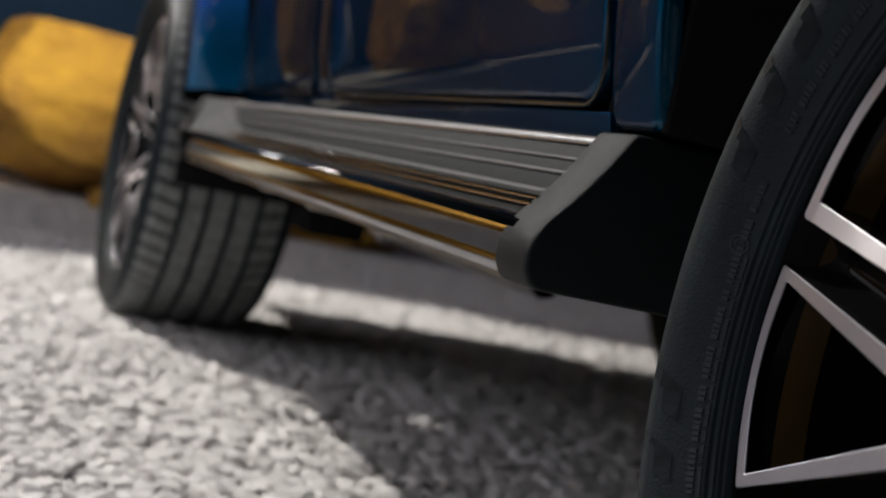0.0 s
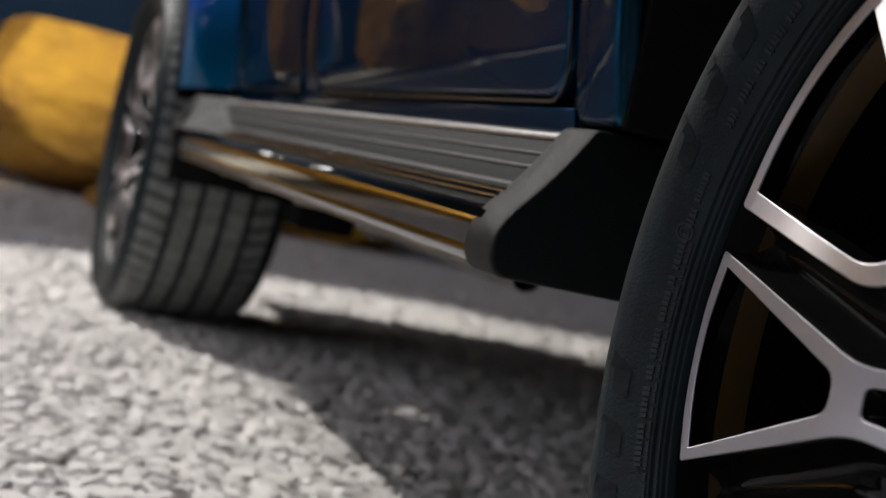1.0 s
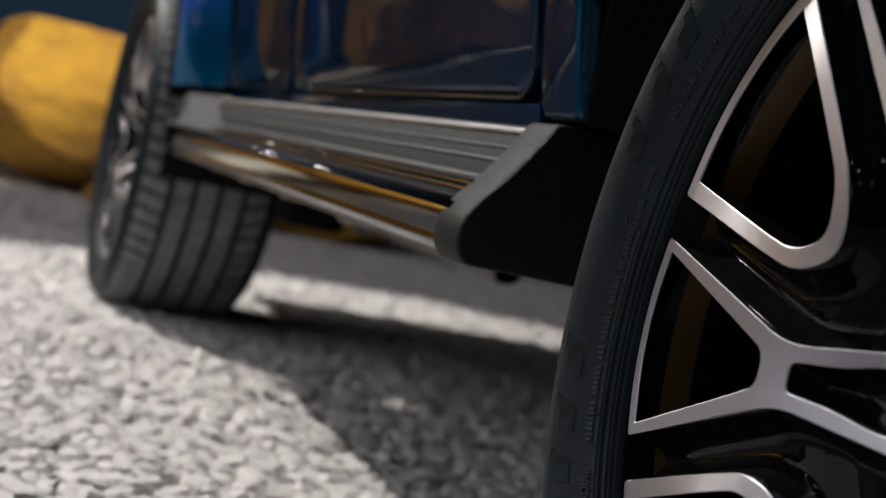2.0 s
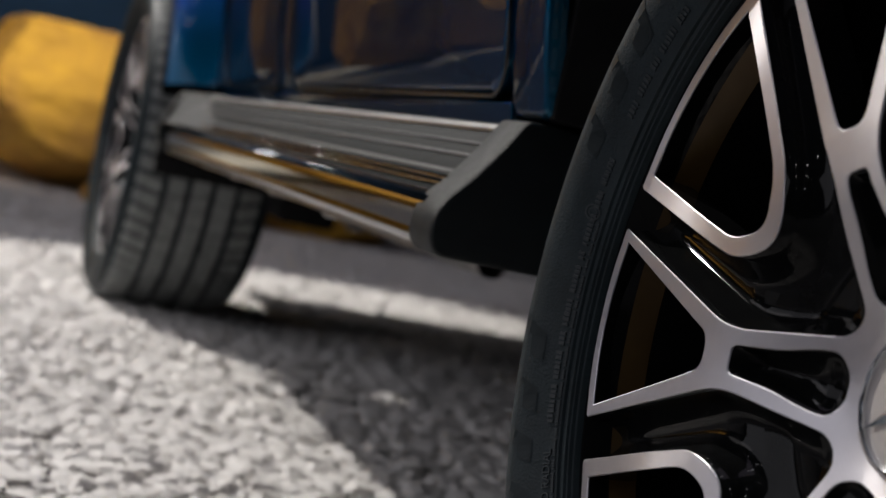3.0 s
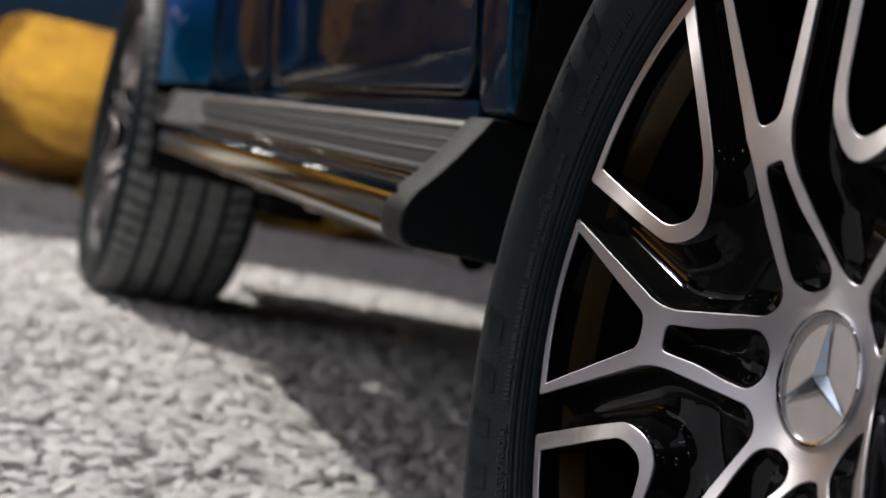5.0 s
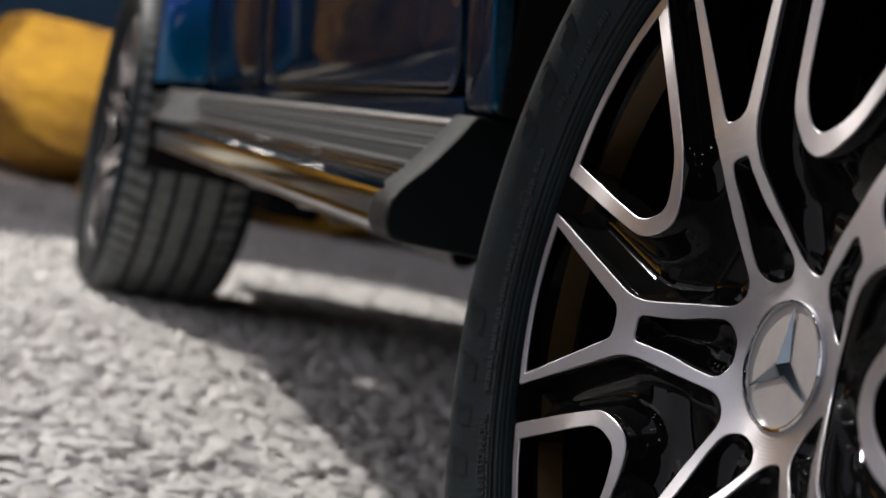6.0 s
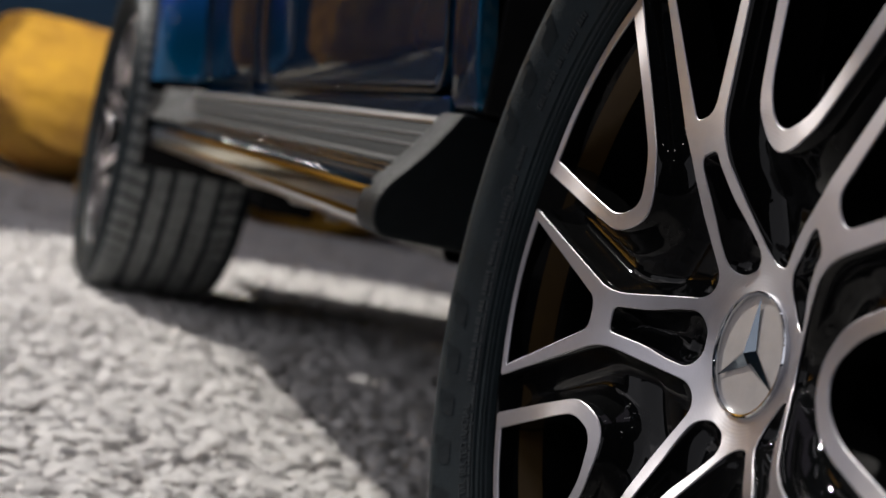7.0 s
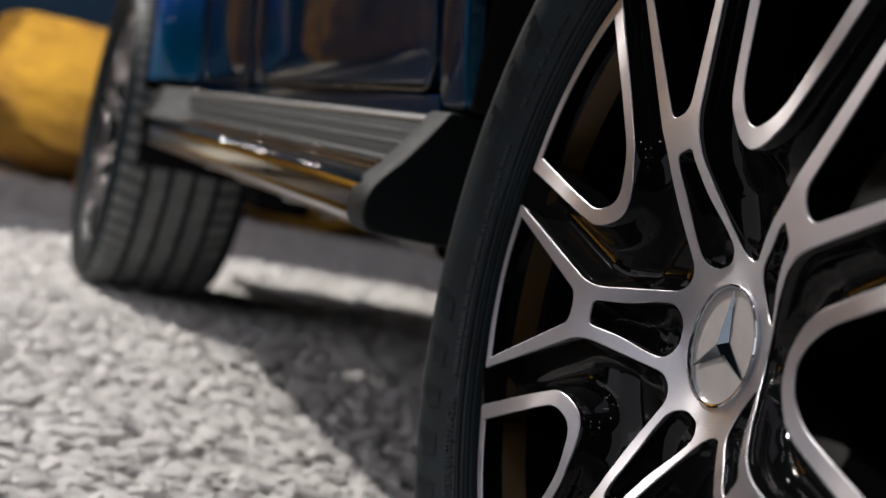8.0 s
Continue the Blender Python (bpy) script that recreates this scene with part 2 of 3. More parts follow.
ground = plane_grid("ground", -14, 14, -11, 17, 0.25, lambda x, y: -0.012 + 0.006 * noise.noise((x * 1.5, y * 1.5, 0)), GROUND)
tagged(ground, "pale crushed stone bed of the studio floor", "ground", kind="structure")
for wname, dims in (("wall_north", (-14, 14, 16.5, 16.8, -0.1, 7)), ("wall_south", (-14, 14, -10.8, -10.5, -0.1, 7)), ("wall_west", (-14.0, -13.7, -10.5, 16.5, -0.1, 7)), ("wall_east", (13.7, 14.0, -10.5, 16.5, -0.1, 7)), ("ceiling", (-14, 14, -10.8, 16.8, 7.0, 7.3))):
    tagged(link(wname, box(bmesh.new(), *dims), WALL, 0), "dark navy painted studio " + ("ceiling" if wname == "ceiling" else "wall"), "ceiling" if wname == "ceiling" else "wall", kind="structure")


# ---- boulders ----
def boulder(centre, size, seed, label, cuts=14, faces=(), group="boulders behind the car"):
    """An angular block: a fine ball cut flat by many planes, then roughened. faces: given planes (x, y, z, distance)."""
    rnd = random.Random(seed)
    bm = bmesh.new()
    bmesh.ops.create_icosphere(bm, subdivisions=6, radius=1.0)
    planes = [(Vector(f[:3]).normalized(), f[3]) for f in faces]
    for _ in range(cuts):
        n = Vector((rnd.gauss(0, 1), rnd.gauss(0, 1), rnd.gauss(0, 0.8))).normalized()
        planes.append((n, rnd.uniform(0.66, 0.92)))
    off = Vector((seed * 3.1, seed * 1.7, 0))
    for v in bm.verts:
        p = v.co.copy()
        for n, d in planes:
            over = p.dot(n) - d
            if over > 0:
                p -= n * over * 0.96
        k = 1 + 0.035 * noise.fractal(p * 1.8 + off, 1.0, 2.0, 4) + 0.02 * noise.fractal(p * 7 + off, 0.9, 2.0, 4)
        v.co = Vector((p.x * size[0], p.y * size[1], p.z * size[2])) * k
    zmin = min(v.co.z for v in bm.verts)
    for v in bm.verts:
        v.co.z = max(v.co.z, zmin * 0.85)
    zmin = min(v.co.z for v in bm.verts)
    bmesh.ops.translate(bm, verts=bm.verts[:], vec=(0, 0, -zmin))
    ob = link("boulder", bm, ROCK, 30)
    ob.location = (centre[0], centre[1], -0.03)
    return tagged(ob, label, "rock", group)


boulder((0.55, 7.15, 0), (1.30, 1.25, 0.575), 3, "large ochre yellow boulder with a flat top on gravel", 4, ((0.04, -0.05, 1, 0.60), (-0.1, -1, 0.30, 0.72), (0.1, -1, 0.06, 0.68), (-1, -0.1, 0.25, 0.80), (0, -0.55, -0.83, 0.84)))
boulder((0.20, 5.93, 0), (0.17, 0.14, 0.075), 8, "small broken ochre rock lying on the gravel")
boulder((1.42, 6.75, 0), (0.50, 0.30, 0.20), 16, "low ochre rock beside the large boulder")
boulder((2.6, 8.3, 0), (1.1, 0.8, 0.5), 5, "ochre boulder half hidden behind the car")
boulder((4.6, 8.6, 0), (1.2, 0.9, 0.6), 6, "ochre boulder half hidden behind the car")
boulder((-2.62, 7.3, 0), (1.75, 1.2, 1.05), 11, "tall ochre boulder mirrored in the car door", 4, ((0, -1, 0.35, 0.7), (0, -0.8, -0.6, 0.52), (1, -0.2, 0.1, 0.80), (0, 0, 1, 0.8)))
boulder((-4.7, 7.9, 0), (1.9, 1.2, 1.15), 12, "tall ochre boulder mirrored in the car door", 6, ((0, -1, 0.4, 0.7), (0.3, -0.8, -0.6, 0.5)))



# ---- ceiling lamps seen as glints in paint and chrome ----
LENS = glow("lamp_lens", (1.0, 0.97, 0.94), 72)
TUBE = glow("led_tube", (0.95, 0.93, 1.0), 10)


def stage_light(place, aim, size=1.0):
    root = new("stage_light")
    root.matrix_basis = look(place, aim)
    tagged(root, "black stage lamp with a lit lens under the ceiling", "stage lamp", "stage lamps under the ceiling")
    bm = bmesh.new()
    lathe(bm, [(0.0, 0.02), (0.0, 0.085), (0.26, 0.095), (0.26, 0.075), (0.22, 0.072)], 24)
    bmesh.ops.rotate(bm, verts=bm.verts[:], matrix=Matrix.Rotation(radians(90), 3, "Y"))
    bmesh.ops.transform(bm, matrix=root.matrix_basis, verts=bm.verts[:])
    part("housing", bm, PLASTIC, root)
    bm = bmesh.new()
    rings = lathe(bm, [(0.215, 0.072 * size), (0.227, 0.044 * size), (0.232, 0.006)], 24)
    bm.faces.new(rings[-1])
    bmesh.ops.rotate(bm, verts=bm.verts[:], matrix=Matrix.Rotation(radians(90), 3, "Y"))
    bmesh.ops.transform(bm, matrix=root.matrix_basis, verts=bm.verts[:])
    part("lens", bm, LENS, root)
    bm = bmesh.new()
    box(bm, place[0] - 0.015, place[0] + 0.015, place[1] - 0.015, place[1] + 0.015, place[2] + 0.03, 7.0)
    part("bracket", bm, PLASTIC, root)


def tube_light(x, y, length, along_x):
    root = new("tube_light")
    root.location = (x, y, 6.9)
    tagged(root, "twin white tube lamp hung under the ceiling", "ceiling lamp", "tube lamps under the ceiling")
    hx, hy = (length / 2, 0.09) if along_x else (0.09, length / 2)
    bm = bmesh.new()
    box(bm, x - hx, x + hx, y - hy, y + hy, 6.86, 7.0, 0.01)
    part("fitting", bm, PLASTIC, root)
    for d in (-0.045, 0.045):
        bm = bmesh.new()
        ox, oy = (0, d) if along_x else (d, 0)
        box(bm, x - (hx if along_x else 0.024) + ox, x + (hx if along_x else 0.024) + ox, y - (hy if not along_x else 0.024) + oy, y + (hy if not along_x else 0.024) + oy, 6.825, 6.857, 0.008)
        part("tube", bm, TUBE, root)


for place in ((-4.2, 9.5, 5.8), (-2.2, 10.5, 5.8), (-5.5, 3.4, 5.9), (-4.0, -1.5, 5.9), (-2.4, -3.0, 5.9), (-6.5, 6.8, 5.7), (-1.2, 4.8, 6.1), (-3.4, 8.2, 5.9), (-5.2, 8.6, 5.8), (-7.4, 2.2, 5.8), (-3.0, -5.0, 5.9), (-3.3, -9.7, 5.75), (-1.45, -9.8, 3.5), (-12.6, 11.0, 2.15)):
    stage_light(place, (0.3, 1.2, 0.3))
for place in ((-0.53, 10.0, 2.05), (-0.60, 10.0, 2.32), (-0.72, 10.0, 2.76)):
    stage_light(place, (0.0, 1.2, 0.4), 0.5)
for x, y, n, ax in ((-3.0, 4.2, 1.2, True), (-3.0, 0.6, 1.2, True), (-5.8, 1.8, 1.2, True), (-1.4, 7.6, 1.2, True), (-4.6, 3.0, 0.3, True), (-4.2, 3.0, 0.3, True), (-3.8, 3.0, 0.3, True), (-3.4, 3.0, 0.3, True)):
    tube_light(x, y, n, ax)

# ---- car ----
car = new("car")
car.location = (0.85, 1.5, 0)
tagged(car, "dark blue off-road car with black plastic trim parked on gravel", "car")
BODY = [(0.40, 0.056), (0.50, 0.0310), (0.55, 0.0178), (0.575, 0.0113), (0.60, 0.0058), (0.64, -0.0008), (0.76, -0.0165), (0.80, -0.0200), (0.90, -0.026), (1.05, -0.020), (1.12, 0.0)]
FRONT_Y, TYRE_R = 2.80, 0.4005


def body_x(z):
    return float(np.interp(z, [p[0] for p in BODY], [p[1] for p in BODY]))


def plain_x(z):
    return float(np.interp(z, (0.40, 0.55, 0.76, 0.90, 1.05, 1.12), (0.010, 0.0075, 0.003, 0.001, 0.006, 0.02)))


def skin_panel(name, y0, y1, z0, z1, radius, proud, parent, material=PAINT, label="", mirror=False, thick=0.02, edge=1.0, side_of=body_x):
    """A door or body panel that follows the side of the car, with rounded lower corners and a rolled edge."""
    bm = bmesh.new()
    zs = [z0 + radius * (1 - math.cos(radians(a))) for a in range(0, 91, 10)] if radius else [z0]
    n = max(2, int((z1 - zs[-1]) / 0.03))
    zs += [zs[-1] + (z1 - zs[-1]) * k / n for k in range(1, n + 1)]

    def inset(z):
        return radius - math.sqrt(max(0, radius ** 2 - (radius - (z - z0)) ** 2)) if radius and z < z0 + radius else 0

    rings = []
    for shrink, sink in ((0.008, 0.0), (0.004, 0.0008), (0.0012, 0.003), (0.0, 0.007), (0.0, thick)):
        left, right = [], []
        for z in zs:
            t = (z - (z0 + z1) / 2) / ((z1 - z0) / 2)
            zz = z - shrink * edge * t
            x = side_of(zz) - proud + (sink if sink == thick else sink * edge)
            if mirror:
                x = 1.70 - x
            d = inset(z) + shrink * edge
            left.append(bm.verts.new((x, y0 + d, zz)))
            right.append(bm.verts.new((x, y1 - d, zz)))
        rings.append((left, right))
    l0, r0 = rings[0]
    for i in range(len(zs) - 1):
        bm.faces.new((l0[i], r0[i], r0[i + 1], l0[i + 1]))
    for (la, ra), (lb, rb) in zip(rings, rings[1:]):
        for i in range(len(zs) - 1):
            bm.faces.new((la[i], la[i + 1], lb[i + 1], lb[i]))
            bm.faces.new((ra[i], ra[i + 1], rb[i + 1], rb[i]))
        bm.faces.new((la[0], ra[0], rb[0], lb[0]))
        bm.faces.new((la[-1], ra[-1], rb[-1], lb[-1]))
    return part(name, bm, material, parent, label, 50)


def chassis():
    bm = bmesh.new()
    box(bm, 0.30, 1.40, -0.78, 3.25, 0.43, 0.92, 0.02)
    box(bm, 0.30, 1.40, 3.24, 3.52, 0.56, 0.92, 0.02)
    box(bm, 0.045, 1.655, 0.56, 2.22, 0.43, 1.05, 0.01)
    box(bm, 0.022, 1.678, 0.505, 0.62, 0.535, 1.05, 0.004)
    part("chassis", bm, UNDER, car, "black underbody and floor pan")
    bm = bmesh.new()
    box(bm, 0.0, 1.70, 2.22, 3.58, 0.90, 1.10, 0.05, 4)
    part("bonnet", bm, PAINT, car)
    bm = bmesh.new()
    box(bm, 0.0, 1.70, -0.80, 2.22, 0.90, 1.10, 0.03, 3)
    part("waistline", bm, PAINT, car)
    bm = bmesh.new()
    extrude_y(bm, rounded([(0.02, 1.10), (0.13, 1.86), (0.22, 1.93), (1.48, 1.93), (1.57, 1.86), (1.68, 1.10)], 0.05), [-0.78, 1.75])
    part("cabin", bm, PAINT, car)
    bm = bmesh.new()
    box(bm, 0.03, 1.67, 3.52, 3.66, 0.50, 0.72, 0.03, 4)
    part("front_bumper", bm, PLASTIC, car)
    bm = bmesh.new()
    box(bm, 0.03, 1.67, 3.52, 3.60, 0.66, 0.92, 0.02)
    part("grille", bm, GLOSS, car)
    bm = bmesh.new()
    box(bm, 0.08, 1.62, -0.92, -0.76, 0.42, 0.68, 0.04, 4)
    part("rear_bumper", bm, PLASTIC, car)
    for side in (0, 1):
        for y0, y1 in ((-0.60, 0.42), (0.50, 0.98), (1.04, 1.68)):
            bm = bmesh.new()
            vs = []
            for y, z in rounded([(y0, 1.16), (y1, 1.16), (y1, 1.80), (y0, 1.80)], 0.05):
                x = 0.02 + (z - 1.10) * 0.11 / 0.76 - 0.004
                vs.append(bm.verts.new((1.70 - x if side else x, y, z)))
            f = bm.faces.new(vs)
            bmesh.ops.solidify(bm, geom=[f], thickness=0.006)
            part("side_window", bm, GLASS, car, "dark tinted window")
    for side in (0, 1):
        for y, z in ((3.10, 1.10),):
            bm = bmesh.new()
            box(bm, 0.14 + side * 1.30, 0.26 + side * 1.30, y, y + 0.2, z, z + 0.05, 0.02)
            part("indicator", bm, GLASS, car)


# Gloss black of the added bead that draws the door edge's dark line.
BEAD = mat("edge_bead", (0.004, 0.005, 0.006), 0.10, spec=0.5, var=0.2, scale=60)


def edge_bead(door, y0, y1, z0, radius, mirror):
    """A half-round bead along a door's lower edge and corners, added to catch glints."""
    path = [(y0, 1.0 - 0.04 * k) for k in range(10)]
    path += [(y0 + radius * (1 - math.cos(radians(a))), z0 + radius * (1 - math.sin(radians(a)))) for a in range(0, 91, 9)]
    n = 24
    path += [(y0 + radius + (y1 - y0 - 2 * radius) * k / n, z0) for k in range(1, n)]
    path += [(y1 - radius * (1 - math.sin(radians(a))), z0 + radius * (1 - math.cos(radians(a)))) for a in range(0, 91, 9)]
    path += [(y1, 1.0 - 0.04 * k) for k in range(9, -1, -1)]
    bm = bmesh.new()
    rings = []
    for i, (y, z) in enumerate(path):
        a, b = path[max(0, i - 1)], path[min(len(path) - 1, i + 1)]
        d = Vector((b[0] - a[0], b[1] - a[1])).normalized()
        side = Vector((d.y, -d.x))
        x = body_x(z) - 0.0045
        ring = []
        for k in range(8):
            w = math.pi * k / 7
            xx = x - 0.0028 * math.sin(w)
            ring.append(bm.verts.new((1.70 - xx if mirror else xx, y + side.x * 0.0026 * math.cos(w), z + side.y * 0.0026 * math.cos(w))))
        rings.append(ring)
    for a, b in zip(rings, rings[1:]):
        for k in range(7):
            bm.faces.new((a[k], a[k + 1], b[k + 1], b[k]))
    part("edge_bead", bm, BEAD, door, "glossy black bead added round the door edge for glints", 60)


chassis()
for flip in (False, True):
    door = skin_panel("rear_door", 0.601, 1.560, 0.556, 1.05, 0.045, 0.006, car, mirror=flip)
    edge_bead(door, 0.5985, 1.5625, 0.5535, 0.0475, flip)
    door = skin_panel("front_door", 1.664, 2.196, 0.556, 1.05, 0.040, 0.006, car, mirror=flip)
    edge_bead(door, 1.6615, 2.1985, 0.5535, 0.0425, flip)
    skin_panel("pillar_panel", 1.568, 1.656, 0.552, 1.05, 0, 0.004, car, mirror=flip, edge=0.5)
    skin_panel("sill_panel", 0.597, 2.26, 0.512, 0.5485, 0, 0.004, car, mirror=flip, edge=0.25)
    skin_panel("rear_quarter_panel", 0.510, 0.593, 0.5350, 1.05, 0.012, 0.004, car, mirror=flip, edge=0.8)
    skin_panel("fender_panel", 2.206, 2.30, 0.5495, 1.05, 0, 0.006, car, mirror=flip, side_of=plain_x)
    skin_panel("front_corner_panel", 3.28, 3.62, 0.50, 1.05, 0.04, 0.004, car, mirror=flip)
    skin_panel("rear_corner_panel", -0.80, -0.46, 0.50, 1.05, 0.04, 0.004, car, mirror=flip)


def flare(cy, reach, r_edge, r_body, a0, a1, mirror=False):
    """A wheel-arch flare: from the side of the body out to a rolled lip round the wheel."""
    bm = bmesh.new()
    rows = []
    for k in range(49):
        a = radians(a0 + (a1 - a0) * k / 48)
        row = []
        for u in range(9):
            t = u / 8
            r = r_body + (r_edge - r_body) * t
            y, z = cy + r * math.cos(a), TYRE_R + r * math.sin(a)
            x = plain_x(z) - 0.004 - (reach + min(0, plain_x(z))) * (math.sin(t * math.pi / 2) ** 1.1)
            row.append((x, y, z))
        x, y, z = row[-1]
        row.append((x + 0.004, cy + (r_edge - 0.006) * math.cos(a), TYRE_R + (r_edge - 0.006) * math.sin(a)))
        rows.append([bm.verts.new((1.70 - p[0] if mirror else p[0], p[1], p[2])) for p in row])
    for a, b in zip(rows, rows[1:]):
        for i in range(len(a) - 1):
            bm.faces.new((a[i], a[i + 1], b[i + 1], b[i]))
    part("wheel_arch_flare", bm, PAINT, car, "", 50)
    bm = bmesh.new()
    rows = []
    for k in range(41):
        a = radians(a0 - 2 + (a1 - a0 + 4) * k / 40)
        lip = -reach + 0.004
        rows.append([bm.verts.new((1.70 - x if mirror else x, cy + (r_edge - d) * math.cos(a), TYRE_R + (r_edge - d) * math.sin(a))) for x, d in ((lip, 0.0062), (lip + 0.03, 0.011), (0.34, 0.012))])
    for a, b in zip(rows, rows[1:]):
        bm.faces.new((a[0], a[1], b[1], b[0]))
        bm.faces.new((a[1], a[2], b[2], b[1]))
    part("wheel_arch_liner", bm, UNDER, car)


for flip in (False, True):
    flare(FRONT_Y, 0.10, 0.470, 0.545, 14, 164, flip)
    flare(0.0, 0.062, 0.455, 0.530, 44, 162, flip)


# running board: ribbed sloping tread, polished tube, end caps
def skew(y):
    return -0.030 * (y - 0.6) / 1.7


def running_board():
    ys = [0.585 + 1.535 * k / 10 for k in range(11)]
    tube_ys = [0.575 + 1.725 * k / 10 for k in range(11)]
    bm = bmesh.new()
    extrude_y(bm, [(0.030, 0.527), (0.012, 0.527), (-0.040, 0.458), (-0.040, 0.432), (0.05, 0.415), (0.05, 0.520)], ys, skew)
    board = part("running_board", bm, RIB, car, "black ribbed running board with polished steel tube")
    for x, z, w, h, m, nm in ((0.0075, 0.5205, 0.0085, 0.004, ALU, "trim_strip"), (-0.0055, 0.503, 0.0030, 0.003, PALE_RIB, "rib"), (-0.0155, 0.490, 0.0035, 0.003, PALE_RIB, "rib"), (-0.0280, 0.4735, 0.0040, 0.0008, GAP, "groove"), (-0.0345, 0.4655, 0.005, 0.004, STEEL, "rib"), (-0.0385, 0.4595, 0.004, 0.004, STEEL, "rib")):
        bm = bmesh.new()
        d, n = Vector((-0.602, -0.798)), Vector((-0.798, 0.602))
        c = Vector((x, z))
        pts = [c - d * w / 2 - n * 0.004, c - d * w / 2 + n * h * 0.7, c - d * w / 4 + n * h, c + d * w / 4 + n * h, c + d * w / 2 + n * h * 0.7, c + d * w / 2 - n * 0.004]
        extrude_y(bm, [tuple(p) for p in pts], ys, skew)
        part(nm, bm, m, board, "bright aluminium strip" if nm == "trim_strip" else "", 60)
    bm = bmesh.new()
    outline = rounded([(-0.010, 0.453), (-0.040, 0.4545), (-0.0530, 0.4490), (-0.0588, 0.4385), (-0.0566, 0.4140), (-0.0576, 0.4090), (-0.0550, 0.4030), (-0.047, 0.3995), (-0.012, 0.399)], [0.004, 0.006, 0.006, 0.007, 0.004, 0.005, 0.005, 0.004, 0.004], 6)
    extrude_y(bm, outline, tube_ys, skew)
    part("tube", bm, STEEL, board, "polished steel tube along the outer edge", 60)
    bm = bmesh.new()
    extrude_y(bm, [(0.0, 0.405), (-0.046, 0.4005), (-0.046, 0.3965), (0.0, 0.3965)], tube_ys, skew)
    part("lower_flange", bm, ALU, board)
    # near end cap
    cap = rounded([(0.620, 0.530), (0.008, 0.5315), (-0.0125, 0.4985), (-0.034, 0.4695), (-0.051, 0.4515), (-0.0615, 0.432), (-0.0615, 0.411), (-0.053, 0.3965), (0.620, 0.388)], [0.003, 0.006, 0.02, 0.02, 0.012, 0.012, 0.012, 0.008, 0.003], 6)
    far = rounded([(0.10, 0.530), (-0.030, 0.527), (-0.046, 0.498), (-0.059, 0.468), (-0.071, 0.447), (-0.066, 0.426), (-0.052, 0.396), (0.10, 0.380)], [0.005, 0.008, 0.012, 0.012, 0.010, 0.012, 0.012, 0.005], 5)
    for y0, y1, dx, nm, cap in ((0.592, 0.524, 0.0, "end_cap", cap), (2.250, 2.296, -0.030, "end_cap", far)):
        bm = bmesh.new()
        if dx:
            # flat wedge closing the tread towards the wheel
            front = [(-0.006, 2.112, 0.5315), (-0.062, 1.80, 0.4585), (-0.0935, 2.268, 0.455), (-0.066, 2.268, 0.5225)]
            fv = [bm.verts.new(p) for p in front]
            bv = [bm.verts.new((p[0] + 0.07, p[1] + 0.05, p[2] - 0.01)) for p in front]
            bm.faces.new(fv)
            bm.faces.new(bv)
            for i in range(4):
                bm.faces.new((fv[i], fv[(i + 1) % 4], bv[(i + 1) % 4], bv[i]))
        rings = []
        cx, cz = 0.02, 0.45
        s = 1 if y1 > y0 else -1
        for y, k in ((y0, 0.97), (y0 + s * 0.003, 1.0), (y1 - s * 0.007, 1.0), (y1 - s * 0.003, 0.992), (y1 - s * 0.0008, 0.975), (y1, 0.955)):
            rings.append([bm.verts.new((cx + (x - cx) * k + dx, y, cz + (z - cz) * k)) for x, z in cap])
        for a, b in zip(rings, rings[1:]):
            for i in range(len(cap)):
                j = (i + 1) % len(cap)
                bm.faces.new((a[i], a[j], b[j], b[i]))
        bm.faces.new(rings[0])
        bm.faces.new(rings[-1])
        part(nm, bm, PLASTIC, board, "moulded black plastic end cap", 35)


running_board()


def underside():
    bm = bmesh.new()
    box(bm, -0.088, 0.26, 2.286, 2.300, 0.346, 0.410, 0.003)
    part("mud_flap", bm, UNDER, car, "black rubber flap behind the front wheel")
    bm = bmesh.new()
    box(bm, 0.185, 0.31, 2.25, 2.55, 0.298, 0.42, 0.012)
    part("stabiliser_mount", bm, UNDER, car)
    bm = bmesh.new()
    rings = lathe(bm, [(0.0, 0.028), (0.9, 0.028)], 24)
    bmesh.ops.rotate(bm, verts=bm.verts[:], matrix=Matrix.Rotation(radians(90), 3, "Z"))
    bmesh.ops.translate(bm, verts=bm.verts[:], vec=(0.37, 1.45, 0.345))
    part("exhaust_pipe", bm, DARKMETAL, car, "dull steel exhaust pipe")
    bm = bmesh.new()
    box(bm, 0.335, 0.445, 2.24, 2.34, 0.318, 0.338, 0.004)
    box(bm, 0.345, 0.375, 2.25, 2.30, 0.306, 0.322, 0.003)
    box(bm, 0.405, 0.425, 2.25, 2.28, 0.308, 0.322, 0.003)
    box(bm, 0.36, 0.42, 2.26, 2.32, 0.336, 0.44, 0.004)
    part("support_bracket", bm, DARKMETAL, car, "dull steel bracket under the floor")
    for y in (1.05, 1.40, 1.75, 2.05):
        bm = bmesh.new()
        box(bm, -0.020, 0.06, y, y + 0.035, 0.385, 0.402, 0.003)
        part("step_bracket", bm, DARKMETAL, car, "steel bracket carrying the running board")
    bm = bmesh.new()
    lathe(bm, [(0.18, 0.04), (1.52, 0.04)], 20)
    bmesh.ops.translate(bm, verts=bm.verts[:], vec=(0, FRONT_Y, 0.40))
    part("front_axle", bm, UNDER, car)
    bm = bmesh.new()
    lathe(bm, [(0.18, 0.045), (1.52, 0.045)], 20)
    bmesh.ops.translate(bm, verts=bm.verts[:], vec=(0, 0, 0.40))
    part("rear_axle", bm, UNDER, car)


underside()

